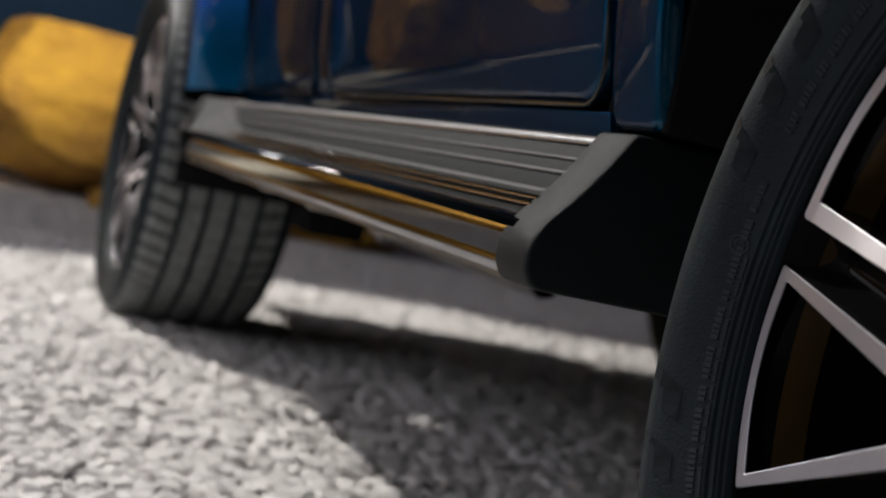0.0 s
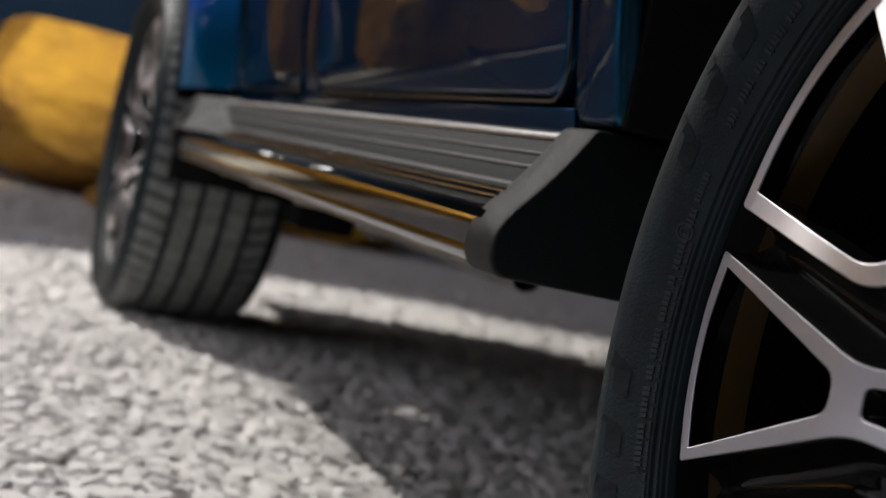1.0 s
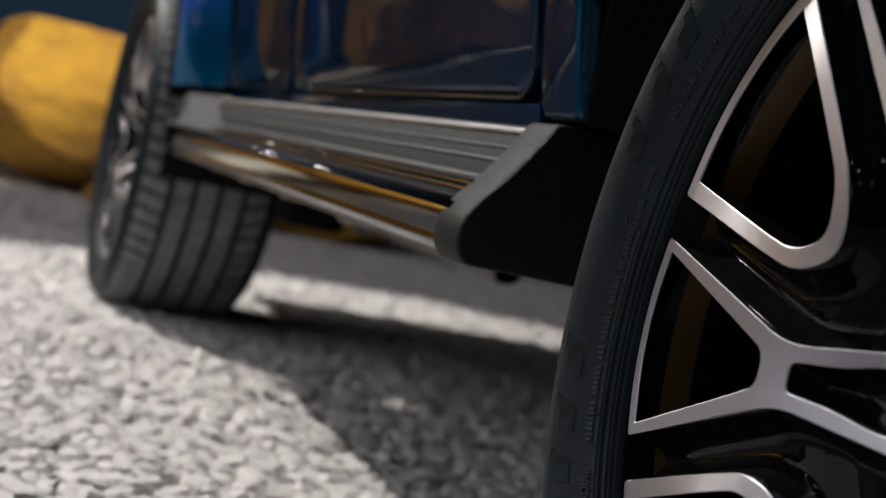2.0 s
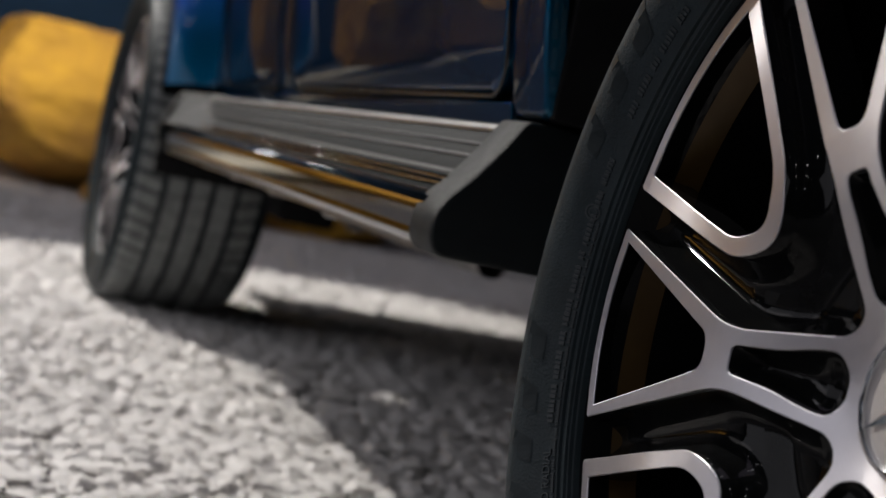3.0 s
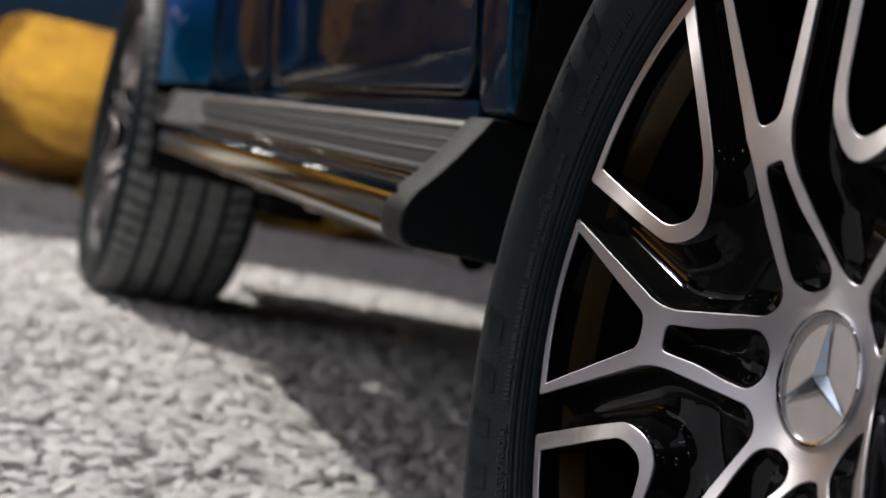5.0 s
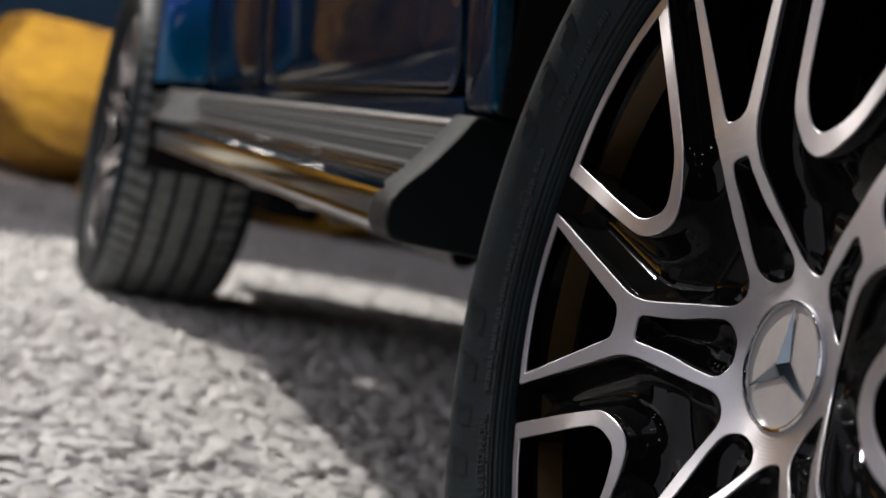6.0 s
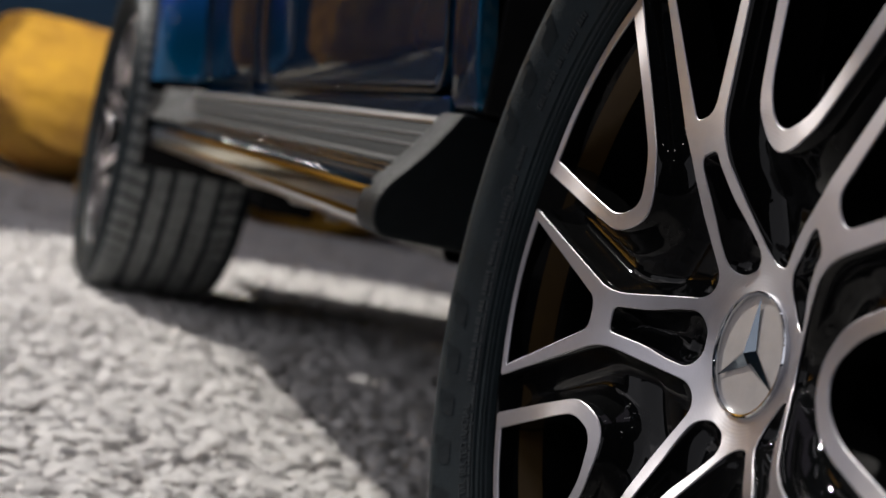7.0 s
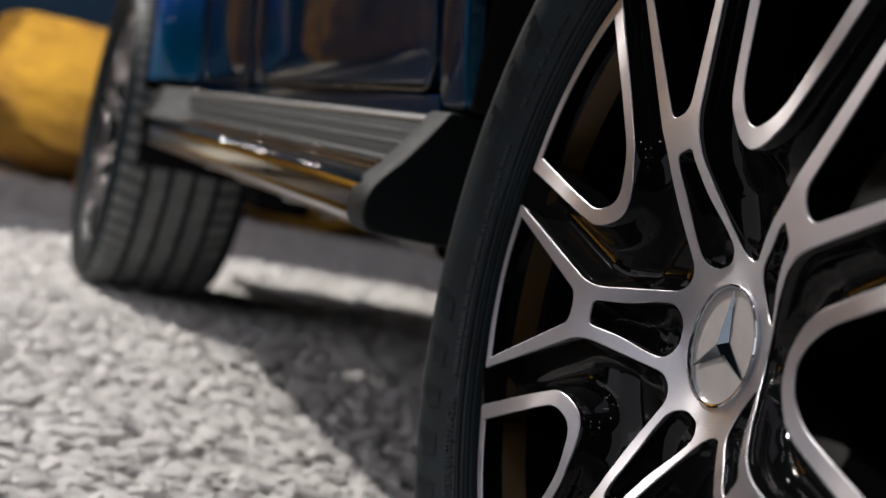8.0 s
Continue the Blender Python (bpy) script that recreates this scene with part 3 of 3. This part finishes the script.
# wheels: x towards the car, the face plane at x = 0
DISH = [(0.0, 0.0425), (0.041, 0.0415), (0.050, 0.0390), (0.060, 0.0340), (0.075, 0.0250), (0.090, 0.0165), (0.110, 0.0068), (0.125, 0.0024), (0.140, 0.0), (0.30, 0.0)]
RIM = 1.055  # the drawn outlines are for a slightly smaller rim


def dish(r):
    return float(np.interp(r, [p[0] for p in DISH], [p[1] for p in DISH]))


def on_face(lift):
    def place(p):
        return Vector((dish(math.hypot(p.x, p.y)) + lift + p.z, p.x * RIM, p.y * RIM))
    return place


def bowl(t):
    """Section of a rounded trough: steep at the rim, level in the middle."""
    t = min(1.0, max(0.0, t))
    return 0.75 * math.sqrt(1 - (1 - t) ** 2) + 0.25 * t * t * (3 - 2 * t)


def resample(points, gap):
    out = []
    for a, b in zip(points, points[1:] + points[:1]):
        a, b = Vector(a), Vector(b)
        n = max(1, int((b - a).length / gap))
        out += [tuple(a.lerp(b, k / n)) for k in range(n)]
    return out


def turn(points, a):
    c, s = math.cos(radians(a)), math.sin(radians(a))
    return [(u * c - v * s, u * s + v * c) for u, v in points]


def arc(r, a0, a1, n):
    return [polar(r, a0 + (a1 - a0) * k / n) for k in range(n + 1)]


TRI_HOLE = rounded([polar(0.1420, -4.3), polar(0.1420, 4.3), polar(0.2768, 12.0), polar(0.2806, 4), polar(0.2806, -4), polar(0.2768, -12.0)], [0.009, 0.009, 0.002, 0.02, 0.02, 0.002], 6)
POCKET = rounded([polar(0.1200, -4.2), polar(0.1200, 4.2), polar(0.090, 7.6), polar(0.074, 13.2), polar(0.060, 18.5), polar(0.0500, 10), polar(0.0500, -10), polar(0.060, -18.5), polar(0.074, -13.2), polar(0.090, -7.6)], [0.005, 0.005, 0.02, 0.012, 0.009, 0.008, 0.008, 0.009, 0.012, 0.02], 6)
WIN_OUT = rounded([polar(0.2830, -16.4), polar(0.2850, -8), polar(0.2855, 0), polar(0.2850, 8), polar(0.2830, 16.4), polar(0.190, 14.65), polar(0.141, 12.2), polar(0.1175, 0), polar(0.141, -12.2), polar(0.190, -14.65)], [0.003, 0.02, 0.02, 0.02, 0.003, 0.03, 0.018, 0.03, 0.018, 0.03], 7)
WIN_IN = rounded([polar(0.2755, -13.9), polar(0.2775, -7), polar(0.2780, 0), polar(0.2775, 7), polar(0.2755, 13.9), polar(0.192, 11.8), polar(0.151, 9.4), polar(0.1300, 0), polar(0.151, -9.4), polar(0.192, -11.8)], [0.002, 0.02, 0.02, 0.02, 0.002, 0.03, 0.015, 0.025, 0.015, 0.03], 7)


def spoke_outline():
    pts, rad = [], []
    for k in range(5):
        a = 72 * k
        for r, da, c in ((0.0565, -36, 0.006), (0.0600, -26, 0.010), (0.122, -7.7, 0.016), (0.2835, -13.4, 0.002), (0.2860, -7, 0.02), (0.2865, 0, 0.02), (0.2860, 7, 0.02), (0.2835, 13.4, 0.002), (0.122, 7.7, 0.016), (0.0600, 26, 0.010)):
            pts.append(polar(r, a + da))
            rad.append(c)
    return rounded(pts, rad, 6)


SIDE = [(0.010, 0.2875), (0.000, 0.2885), (-0.0035, 0.2905), (-0.0040, 0.2925), (-0.0052, 0.2935), (-0.0055, 0.2955), (-0.0070, 0.2965), (-0.0075, 0.3010), (-0.0092, 0.3020), (-0.0096, 0.3040), (-0.0150, 0.318), (-0.0208, 0.333), (-0.0246, 0.346), (-0.0240, 0.358), (-0.0182, 0.371), (-0.0100, 0.381), (0.002, 0.3875), (0.010, 0.388)]

SIDE = [(x * 1.25 if x < -0.005 else x, 0.3035 + (r - 0.2875) * 0.8756) for x, r in SIDE]


def side_x(r):
    return float(np.interp(r, [p[1] for p in SIDE], [p[0] for p in SIDE]))


def on_tyre(bm, r, a0, height):
    """Lays a flat (u, v, w) mesh on the sidewall: u runs along the arc from angle a0, v outwards."""
    r = 0.3035 + (r - 0.2875) * 0.8756
    for v in bm.verts:
        rr = r + v.co.y
        a = radians(a0) + v.co.x / r
        v.co = Vector((side_x(rr) - height * (1 if v.co.z > 0 else -0.5), rr * math.cos(a), rr * math.sin(a)))
    return bm


def raised_text(text, size, r, a0, parent):
    cu = bpy.data.curves.new("text", "FONT")
    cu.body, cu.size, cu.extrude, cu.resolution_u = text, size, 0.001, 2
    ob = bpy.data.objects.new("text", cu)
    scene.collection.objects.link(ob)
    me = bpy.data.meshes.new_from_object(ob.evaluated_get(bpy.context.evaluated_depsgraph_get()))
    bpy.data.objects.remove(ob)
    bpy.data.curves.remove(cu)
    bm = bmesh.new()
    bm.from_mesh(me)
    bpy.data.meshes.remove(me)
    part("raised_lettering", on_tyre(bm, r, a0, 0.0011), MARK, parent, "raised black rubber lettering", 0)


def raised_bars(words, width, height, r, a0, parent, seed, lift=0.0010):
    """Unreadable small print as bars."""
    rnd = random.Random(seed)
    bm = bmesh.new()
    u = 0.0
    for n in words:
        for _ in range(n):
            w = width * rnd.uniform(0.45, 0.75)
            box(bm, u, u + w, 0, height * rnd.choice((0.9, 1.0)), -0.001, 0.001)
            u += width
        u += width
    tagged(part("small_print", on_tyre(bm, r, a0, lift), MARK, parent, "raised rubber small print", 0), kind="stuff")


def tyre_marks(wheel):
    raised_text("STEEL BELTED RADIAL", 0.0085, 0.3085, -33.0, wheel)
    raised_bars((8, 6, 3, 6, 6, 2, 7, 4), 0.0036, 0.0048, 0.3095, -14.5, wheel, 1)
    raised_bars((7,), 0.0030, 0.0045, 0.3105, 17.5, wheel, 2)
    raised_bars((4, 5, 3, 6, 4), 0.0036, 0.0048, 0.3110, 27.0, wheel, 4)
    raised_bars((5, 9, 3, 6, 2, 8, 4, 7, 3, 10, 6, 4, 8, 5, 7, 3, 9, 6, 5, 8), 0.0019, 0.0022, 0.3045, -34.0, wheel, 3)
    bm = bmesh.new()
    for r0, r1 in ((0.0062, 0.0050), (0.0034, 0.0026)):
        inner = [bm.verts.new((r1 * math.cos(k * 0.2618), r1 * math.sin(k * 0.2618), 0.001)) for k in range(24)]
        outer = [bm.verts.new((r0 * math.cos(k * 0.2618), r0 * math.sin(k * 0.2618), 0.001)) for k in range(24)]
        for k in range(24):
            j = (k + 1) % 24
            bm.faces.new((inner[k], inner[j], outer[j], outer[k]))
    part("approval_mark", on_tyre(bm, 0.314, 13.6, 0.0008), MARK, wheel, "raised ring mark", 0)
    for k, (a, w, cut) in enumerate(((-33.5, 5.2, 0.006), (-26.6, 5.4, 0.010), (-19.6, 4.6, 0.004), (-13.4, 5.0, 0.012), (-6.8, 5.6, 0.008), (20.0, 5.4, 0.010), (27.4, 5.0, 0.006), (34.0, 5.6, 0.008))):
        bm = bmesh.new()
        u1 = radians(w) * 0.345
        front, back = [], []
        outline = resample([(0, 0), (u1 * 0.62, 0), (u1, 0.024), (u1 * 0.45 + cut, 0.024), (u1 * 0.30 + cut, 0.013), (u1 * 0.12, 0.012)], 0.004)
        for u, v in outline:
            front.append(bm.verts.new((u, v, 0.001)))
        bm.faces.new(front)
        bmesh.ops.triangulate(bm, faces=bm.faces[:])
        part("raised_shape", on_tyre(bm, 0.327, a, 0.0005), LETTER, wheel, "smooth dark raised shape on the sidewall", 0)


def tyre_mesh():
    """Two sidewalls with a bead and bulge, joined under the tread."""
    bm = bmesh.new()
    w = 0.270
    full = SIDE + [(w - x, r) for x, r in reversed(SIDE)]
    lathe(bm, full, 144)
    return bm


def tread_mesh():
    bm = bmesh.new()
    r0, r1 = 0.3870, 0.4005
    n = 64
    for x0, x1, blocks, slant in ((0.001, 0.046, True, 0.25), (0.061, 0.099, False, 0.2), (0.114, 0.154, False, -0.2), (0.169, 0.209, False, 0.2), (0.224, 0.269, True, -0.25)):
        for i in range(n):
            gap = (0.30, 0.22)[i % 2] if blocks else (0.05, 0.11, 0.07)[i % 3]
            aa, ab = 2 * math.pi * (i + gap / 2) / n, 2 * math.pi * (i + 1 - gap / 2) / n
            quad = []
            for r in (r0, r1):
                for x, da in ((x0, 0), (x1, slant * 2 * math.pi / n)):
                    drop = 0.0055 if (blocks and ((x == x0) == (slant > 0))) else 0.0006
                    rr = r if r == r0 else r - drop
                    quad.append([(x, rr, aa + da), (x, rr, (aa + ab) / 2 + da), (x, rr, ab + da)])
            v = [[bm.verts.new((x, r * math.cos(a), r * math.sin(a))) for x, r, a in row] for row in quad]
            for j in range(2):
                bm.faces.new((v[2][j], v[2][j + 1], v[3][j + 1], v[3][j]))
                bm.faces.new((v[0][j], v[0][j + 1], v[2][j + 1], v[2][j]))
                bm.faces.new((v[1][j], v[1][j + 1], v[3][j + 1], v[3][j]))
            bm.faces.new((v[0][0], v[2][0], v[3][0], v[1][0]))
            bm.faces.new((v[0][2], v[2][2], v[3][2], v[1][2]))
            # thin raised bars on the shoulder below the blocks
            if blocks and slant > 0:
                p = [(x0 + 0.002, r1 - 0.0055), (-0.0090, 0.3860)]
                ring = []
                for a in (aa, ab):
                    ring.append([bm.verts.new((x - 0.0012 * (k == 1), (r + 0.001) * math.cos(a), (r + 0.001) * math.sin(a))) for k, (x, r) in enumerate(p)] + [bm.verts.new((p[1][0] + 0.004, (p[1][1] - 0.004) * math.cos(a), (p[1][1] - 0.004) * math.sin(a)))])
                bm.faces.new((ring[0][0], ring[0][1], ring[1][1], ring[1][0]))
                bm.faces.new((ring[0][1], ring[0][2], ring[1][2], ring[1][1]))
    return bm


def build_wheel():
    """A wheel standing at the origin of its own space, hub on the x axis."""
    bm = bmesh.new()
    lathe(bm, [(x, r * RIM) for x, r in ((0.004, 0.2835), (0.0005, 0.2860), (0.0005, 0.2880), (0.012, 0.2885), (0.02, 0.286), (0.06, 0.276), (0.255, 0.276), (0.262, 0.29), (0.262, 0.27), (0.25, 0.260), (0.050, 0.260), (0.016, 0.276))], 128, True)
    wheel = link("wheel", bm, GLOSS, 40)
    # Narrow strip at the rim's inner edge, its reflection put into the colour.
    bm = bmesh.new()
    lathe(bm, [(0.017, 0.2745 * RIM), (0.025, 0.2707 * RIM), (0.034, 0.2665 * RIM)], 96)
    part("barrel_gleam", bm, OCHRE_GLEAM, wheel, "inner edge of the rim with a brown reflection painted in")
    part("tyre", tyre_mesh(), RUBBER, wheel, "black low-profile road tyre", 35)
    tagged(part("tread", tread_mesh(), TREAD, wheel, "grey tread of ribs and shoulder blocks", 35), kind="stuff")
    tyre_marks(wheel)
    # machined spokes and window trims
    centre = arc(0.0385, 0, 360, 60)[:-1]
    loops = [resample(spoke_outline(), 0.004), centre] + [resample(turn(TRI_HOLE, 72 * k), 0.004) for k in range(5)] + [resample(turn(POCKET, 72 * k), 0.004) for k in range(5)]
    part("spoke_face", fill_2d(loops, 0.0018, 0.0006, on_face(0.0)), MACHINED, wheel, "diamond-turned aluminium spokes", 30)
    for k in range(5):
        bm = fill_2d([resample(turn(WIN_OUT, 36 + 72 * k), 0.004), resample(turn(WIN_IN, 36 + 72 * k), 0.004)], 0.0018, 0.0006, on_face(0.0))
        part("window_trim", bm, MACHINED, wheel, "diamond-turned edge round a wheel opening", 30)
    # black body behind, open at the windows and triangles

    def grow(points, k):
        c = Vector((sum(p[0] for p in points) / len(points), sum(p[1] for p in points) / len(points)))
        return [tuple(c + (Vector(p) - c) * k) for p in points]

    outer = arc(0.287, 0, 360, 120)[:-1]
    rims = [resample(spoke_outline(), 0.003)] + [resample(turn(POCKET, 72 * k), 0.003) for k in range(5)] + [resample(turn(WIN_OUT, 36 + 72 * k), 0.003) for k in range(5)]
    solid = [(np.array(loop), np.roll(np.array(loop), -1, 0)) for loop in rims]
    seg_a = np.concatenate([p for p, q in solid])
    seg_d = np.concatenate([q - p for p, q in solid])
    seg_l = np.maximum(1e-12, (seg_d ** 2).sum(1))

    def covered(u, v):
        n = 0
        for p, q in solid:
            dy = np.where(np.abs(q[:, 1] - p[:, 1]) < 1e-12, 1e-12, q[:, 1] - p[:, 1])
            n += int((((p[:, 1] > v) != (q[:, 1] > v)) & (u < p[:, 0] + (v - p[:, 1]) * (q[:, 0] - p[:, 0]) / dy)).sum())
        return n % 2 == 1

    def valley(p):
        r = math.hypot(p.x, p.y)
        q = np.array((p.x, p.y))
        t = np.clip(((q - seg_a) * seg_d).sum(1) / seg_l, 0, 1)
        d = float(np.min(np.hypot(*(seg_a + seg_d * t[:, None] - q).T)))
        sink = 0.0010 if d < 1e-5 or covered(p.x, p.y) else 0.0010 + 0.023 * bowl(d / 0.0150) * min(1.0, max(0.45, (r - 0.045) / 0.05))
        return Vector((dish(r) + sink + p.z, p.x * RIM, p.y * RIM))

    loops = [outer, arc(0.036, 0, 360, 40)[:-1]] + [resample(turn(grow(TRI_HOLE, 1.004), 72 * k), 0.004) for k in range(5)] + [resample(turn(grow(WIN_IN, 1.004), 36 + 72 * k), 0.004) for k in range(5)]
    part("spoke_body", fill_2d(loops, 0.028, 0.0, valley, 0.0034, rims), GLOSS, wheel, "gloss black spoke body with deep hollows", 88)
    # centre cap
    bm = bmesh.new()
    lathe(bm, [(0.060, 0.0407), (0.0445, 0.0407), (0.0422, 0.0403), (0.0414, 0.0393), (0.0416, 0.0381), (0.0432, 0.0373), (0.060, 0.0371)], 72)
    bmesh.ops.translate(bm, verts=bm.verts[:], vec=(-0.003, 0, 0))
    part("cap_ring", bm, CHROME, wheel, "chrome ring")
    bm = bmesh.new()
    rings = lathe(bm, [(0.0452, 0.0375), (0.0446, 0.02), (0.0444, 0.004)], 64)
    bm.faces.new(rings[-1])
    bmesh.ops.translate(bm, verts=bm.verts[:], vec=(-0.003, 0, 0))
    part("centre_cap", bm, CAPGREY, wheel, "satin grey centre cap")
    bm = bmesh.new()
    apex = bm.verts.new((0.0388, 0, 0))
    base, tips = [], []
    for k in range(3):
        u, v = polar(0.0370, 90 + 120 * k)
        tips.append(bm.verts.new((0.0434, u, v)))
        u, v = polar(0.0068, 150 + 120 * k)
        base.append(bm.verts.new((0.0440, u, v)))
    for k in range(3):
        bm.faces.new((apex, tips[k], base[k]))
        bm.faces.new((apex, base[k - 1], tips[k]))
    bm.faces.new(tips[:1] + base[:1] + tips[1:2] + base[1:2] + tips[2:3] + base[2:3])
    bmesh.ops.translate(bm, verts=bm.verts[:], vec=(-0.003, 0, 0))
    part("emblem", bm, STAR, wheel, "chrome three-armed emblem", 0)
    for a0, a1 in ((112, 168), (288, 332)):
        bm = bmesh.new()
        for k in range(int((a1 - a0) / 3.2)):
            m = Matrix.Rotation(radians(a0 + 3.2 * k), 4, "X") @ Matrix.Translation((0.0382, 0.0393, 0))
            bmesh.ops.create_cube(bm, size=1.0, matrix=m @ Matrix.Diagonal((0.0012, 0.0016 - 0.0004 * (k % 2), 0.0013, 1)))
        tagged(part("ring_mark", bm, CAPGREY, wheel, "fine raised marks on the chrome ring", 0), kind="stuff")
    for k in range(5):
        bm = bmesh.new()
        u, v = polar(0.074 * RIM, 36 + 72 * k)
        lathe(bm, [(0.060, 0.012), (0.036, 0.012), (0.034, 0.0105), (0.034, 0.006), (0.040, 0.005)], 6)
        bmesh.ops.translate(bm, verts=bm.verts[:], vec=(dish(0.074) - 0.012, u, v))
        part("wheel_bolt", bm, GLOSS, wheel)
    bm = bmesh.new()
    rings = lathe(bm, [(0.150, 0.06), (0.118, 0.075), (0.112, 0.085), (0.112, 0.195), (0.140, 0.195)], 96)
    part("brake_disc", bm, DISC, wheel, "brake disc coloured near-black for the shaded openings")
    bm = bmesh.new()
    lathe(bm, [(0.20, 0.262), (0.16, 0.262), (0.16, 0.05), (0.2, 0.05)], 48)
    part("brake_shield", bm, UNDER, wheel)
    return wheel


wheel = build_wheel()
spots = [pose(-0.0022, -0.0134, TYRE_R, -2.336, 1.067, -0.596), pose(-0.105, FRONT_Y, TYRE_R, 31, 0, 1.5), pose(1.70, 0, TYRE_R, 10, 0, 180), pose(1.75, FRONT_Y, TYRE_R, 50, 0, 181.5)]
inv = car.matrix_basis.inverted()
for k, m in enumerate(spots):
    w = wheel if k == 0 else copy_thing(wheel, m)
    w.parent = car
    w.matrix_parent_inverse = inv
    w.matrix_basis = m
    tagged(w, ("rear" if k % 2 == 0 else "front") + " alloy wheel with machined spokes and gloss black openings")


# ---- gravel ----
def stone_shape(rnd):
    """A broken stone: the hull of a few random points."""
    bm = bmesh.new()
    sx, sy, sz = rnd.uniform(0.9, 1.18), rnd.uniform(0.78, 1.05), rnd.uniform(0.50, 0.75)
    for _ in range(14):
        p = Vector((rnd.gauss(0, 1), rnd.gauss(0, 1), rnd.gauss(0, 1))).normalized()
        p = Vector((max(-0.8, min(0.8, p.x)), max(-0.8, min(0.8, p.y)), max(-0.55, min(0.55, p.z))))
        bm.verts.new((p.x * sx, p.y * sy, p.z * sz))
    res = bmesh.ops.convex_hull(bm, input=bm.verts[:])
    bmesh.ops.delete(bm, geom=[v for v in bm.verts if not v.link_faces], context="VERTS")
    bm.verts.index_update()
    vs = np.array([v.co[:] for v in bm.verts])
    fs = [[v.index for v in f.verts] for f in bm.faces]
    bm.free()
    return vs, fs


def scatter(name, areas, label, seed):
    rnd = random.Random(seed)
    shapes = [stone_shape(rnd) for _ in range(40)]
    verts, faces, base = [], [], 0
    for x0, x1, y0, y1, count, lo, hi, lift in areas:
        for _ in range(count):
            vs, fs = shapes[rnd.randrange(40)]
            s = 0.5 * (lo + (hi - lo) * rnd.random() ** 1.5)
            m = np.array(Euler((rnd.gauss(0, 0.12), rnd.gauss(0, 0.12), rnd.uniform(0, 6.3))).to_matrix())
            p = (vs * s) @ m.T + np.array((rnd.uniform(x0, x1), rnd.uniform(y0, y1), lift * rnd.random() - 0.004))
            verts.append(p)
            faces += [[i + base for i in f] for f in fs]
            base += len(vs)
    me = bpy.data.meshes.new(name)
    me.from_pydata(np.concatenate(verts).tolist(), [], faces)
    me.materials.append(STONE)
    return tagged(new(name, me), label, "gravel", kind="stuff")


scatter("gravel", [(-0.75, 0.45, 0.40, 0.9, 2000, 0.028, 0.058, 0.010), (-0.75, 1.3, 0.9, 4.3, 23000, 0.028, 0.058, 0.010), (1.3, 3.2, 1.5, 5.5, 5000, 0.02, 0.045, 0.01), (-1.2, 3.0, 4.3, 6.2, 9000, 0.02, 0.045, 0.012), (-3.5, -0.75, -1.5, 6.0, 9000, 0.03, 0.05, 0.01), (-0.75, 1.8, -1.5, 0.9, 4500, 0.025, 0.045, 0.01)], "loose broken white-grey gravel", 5)
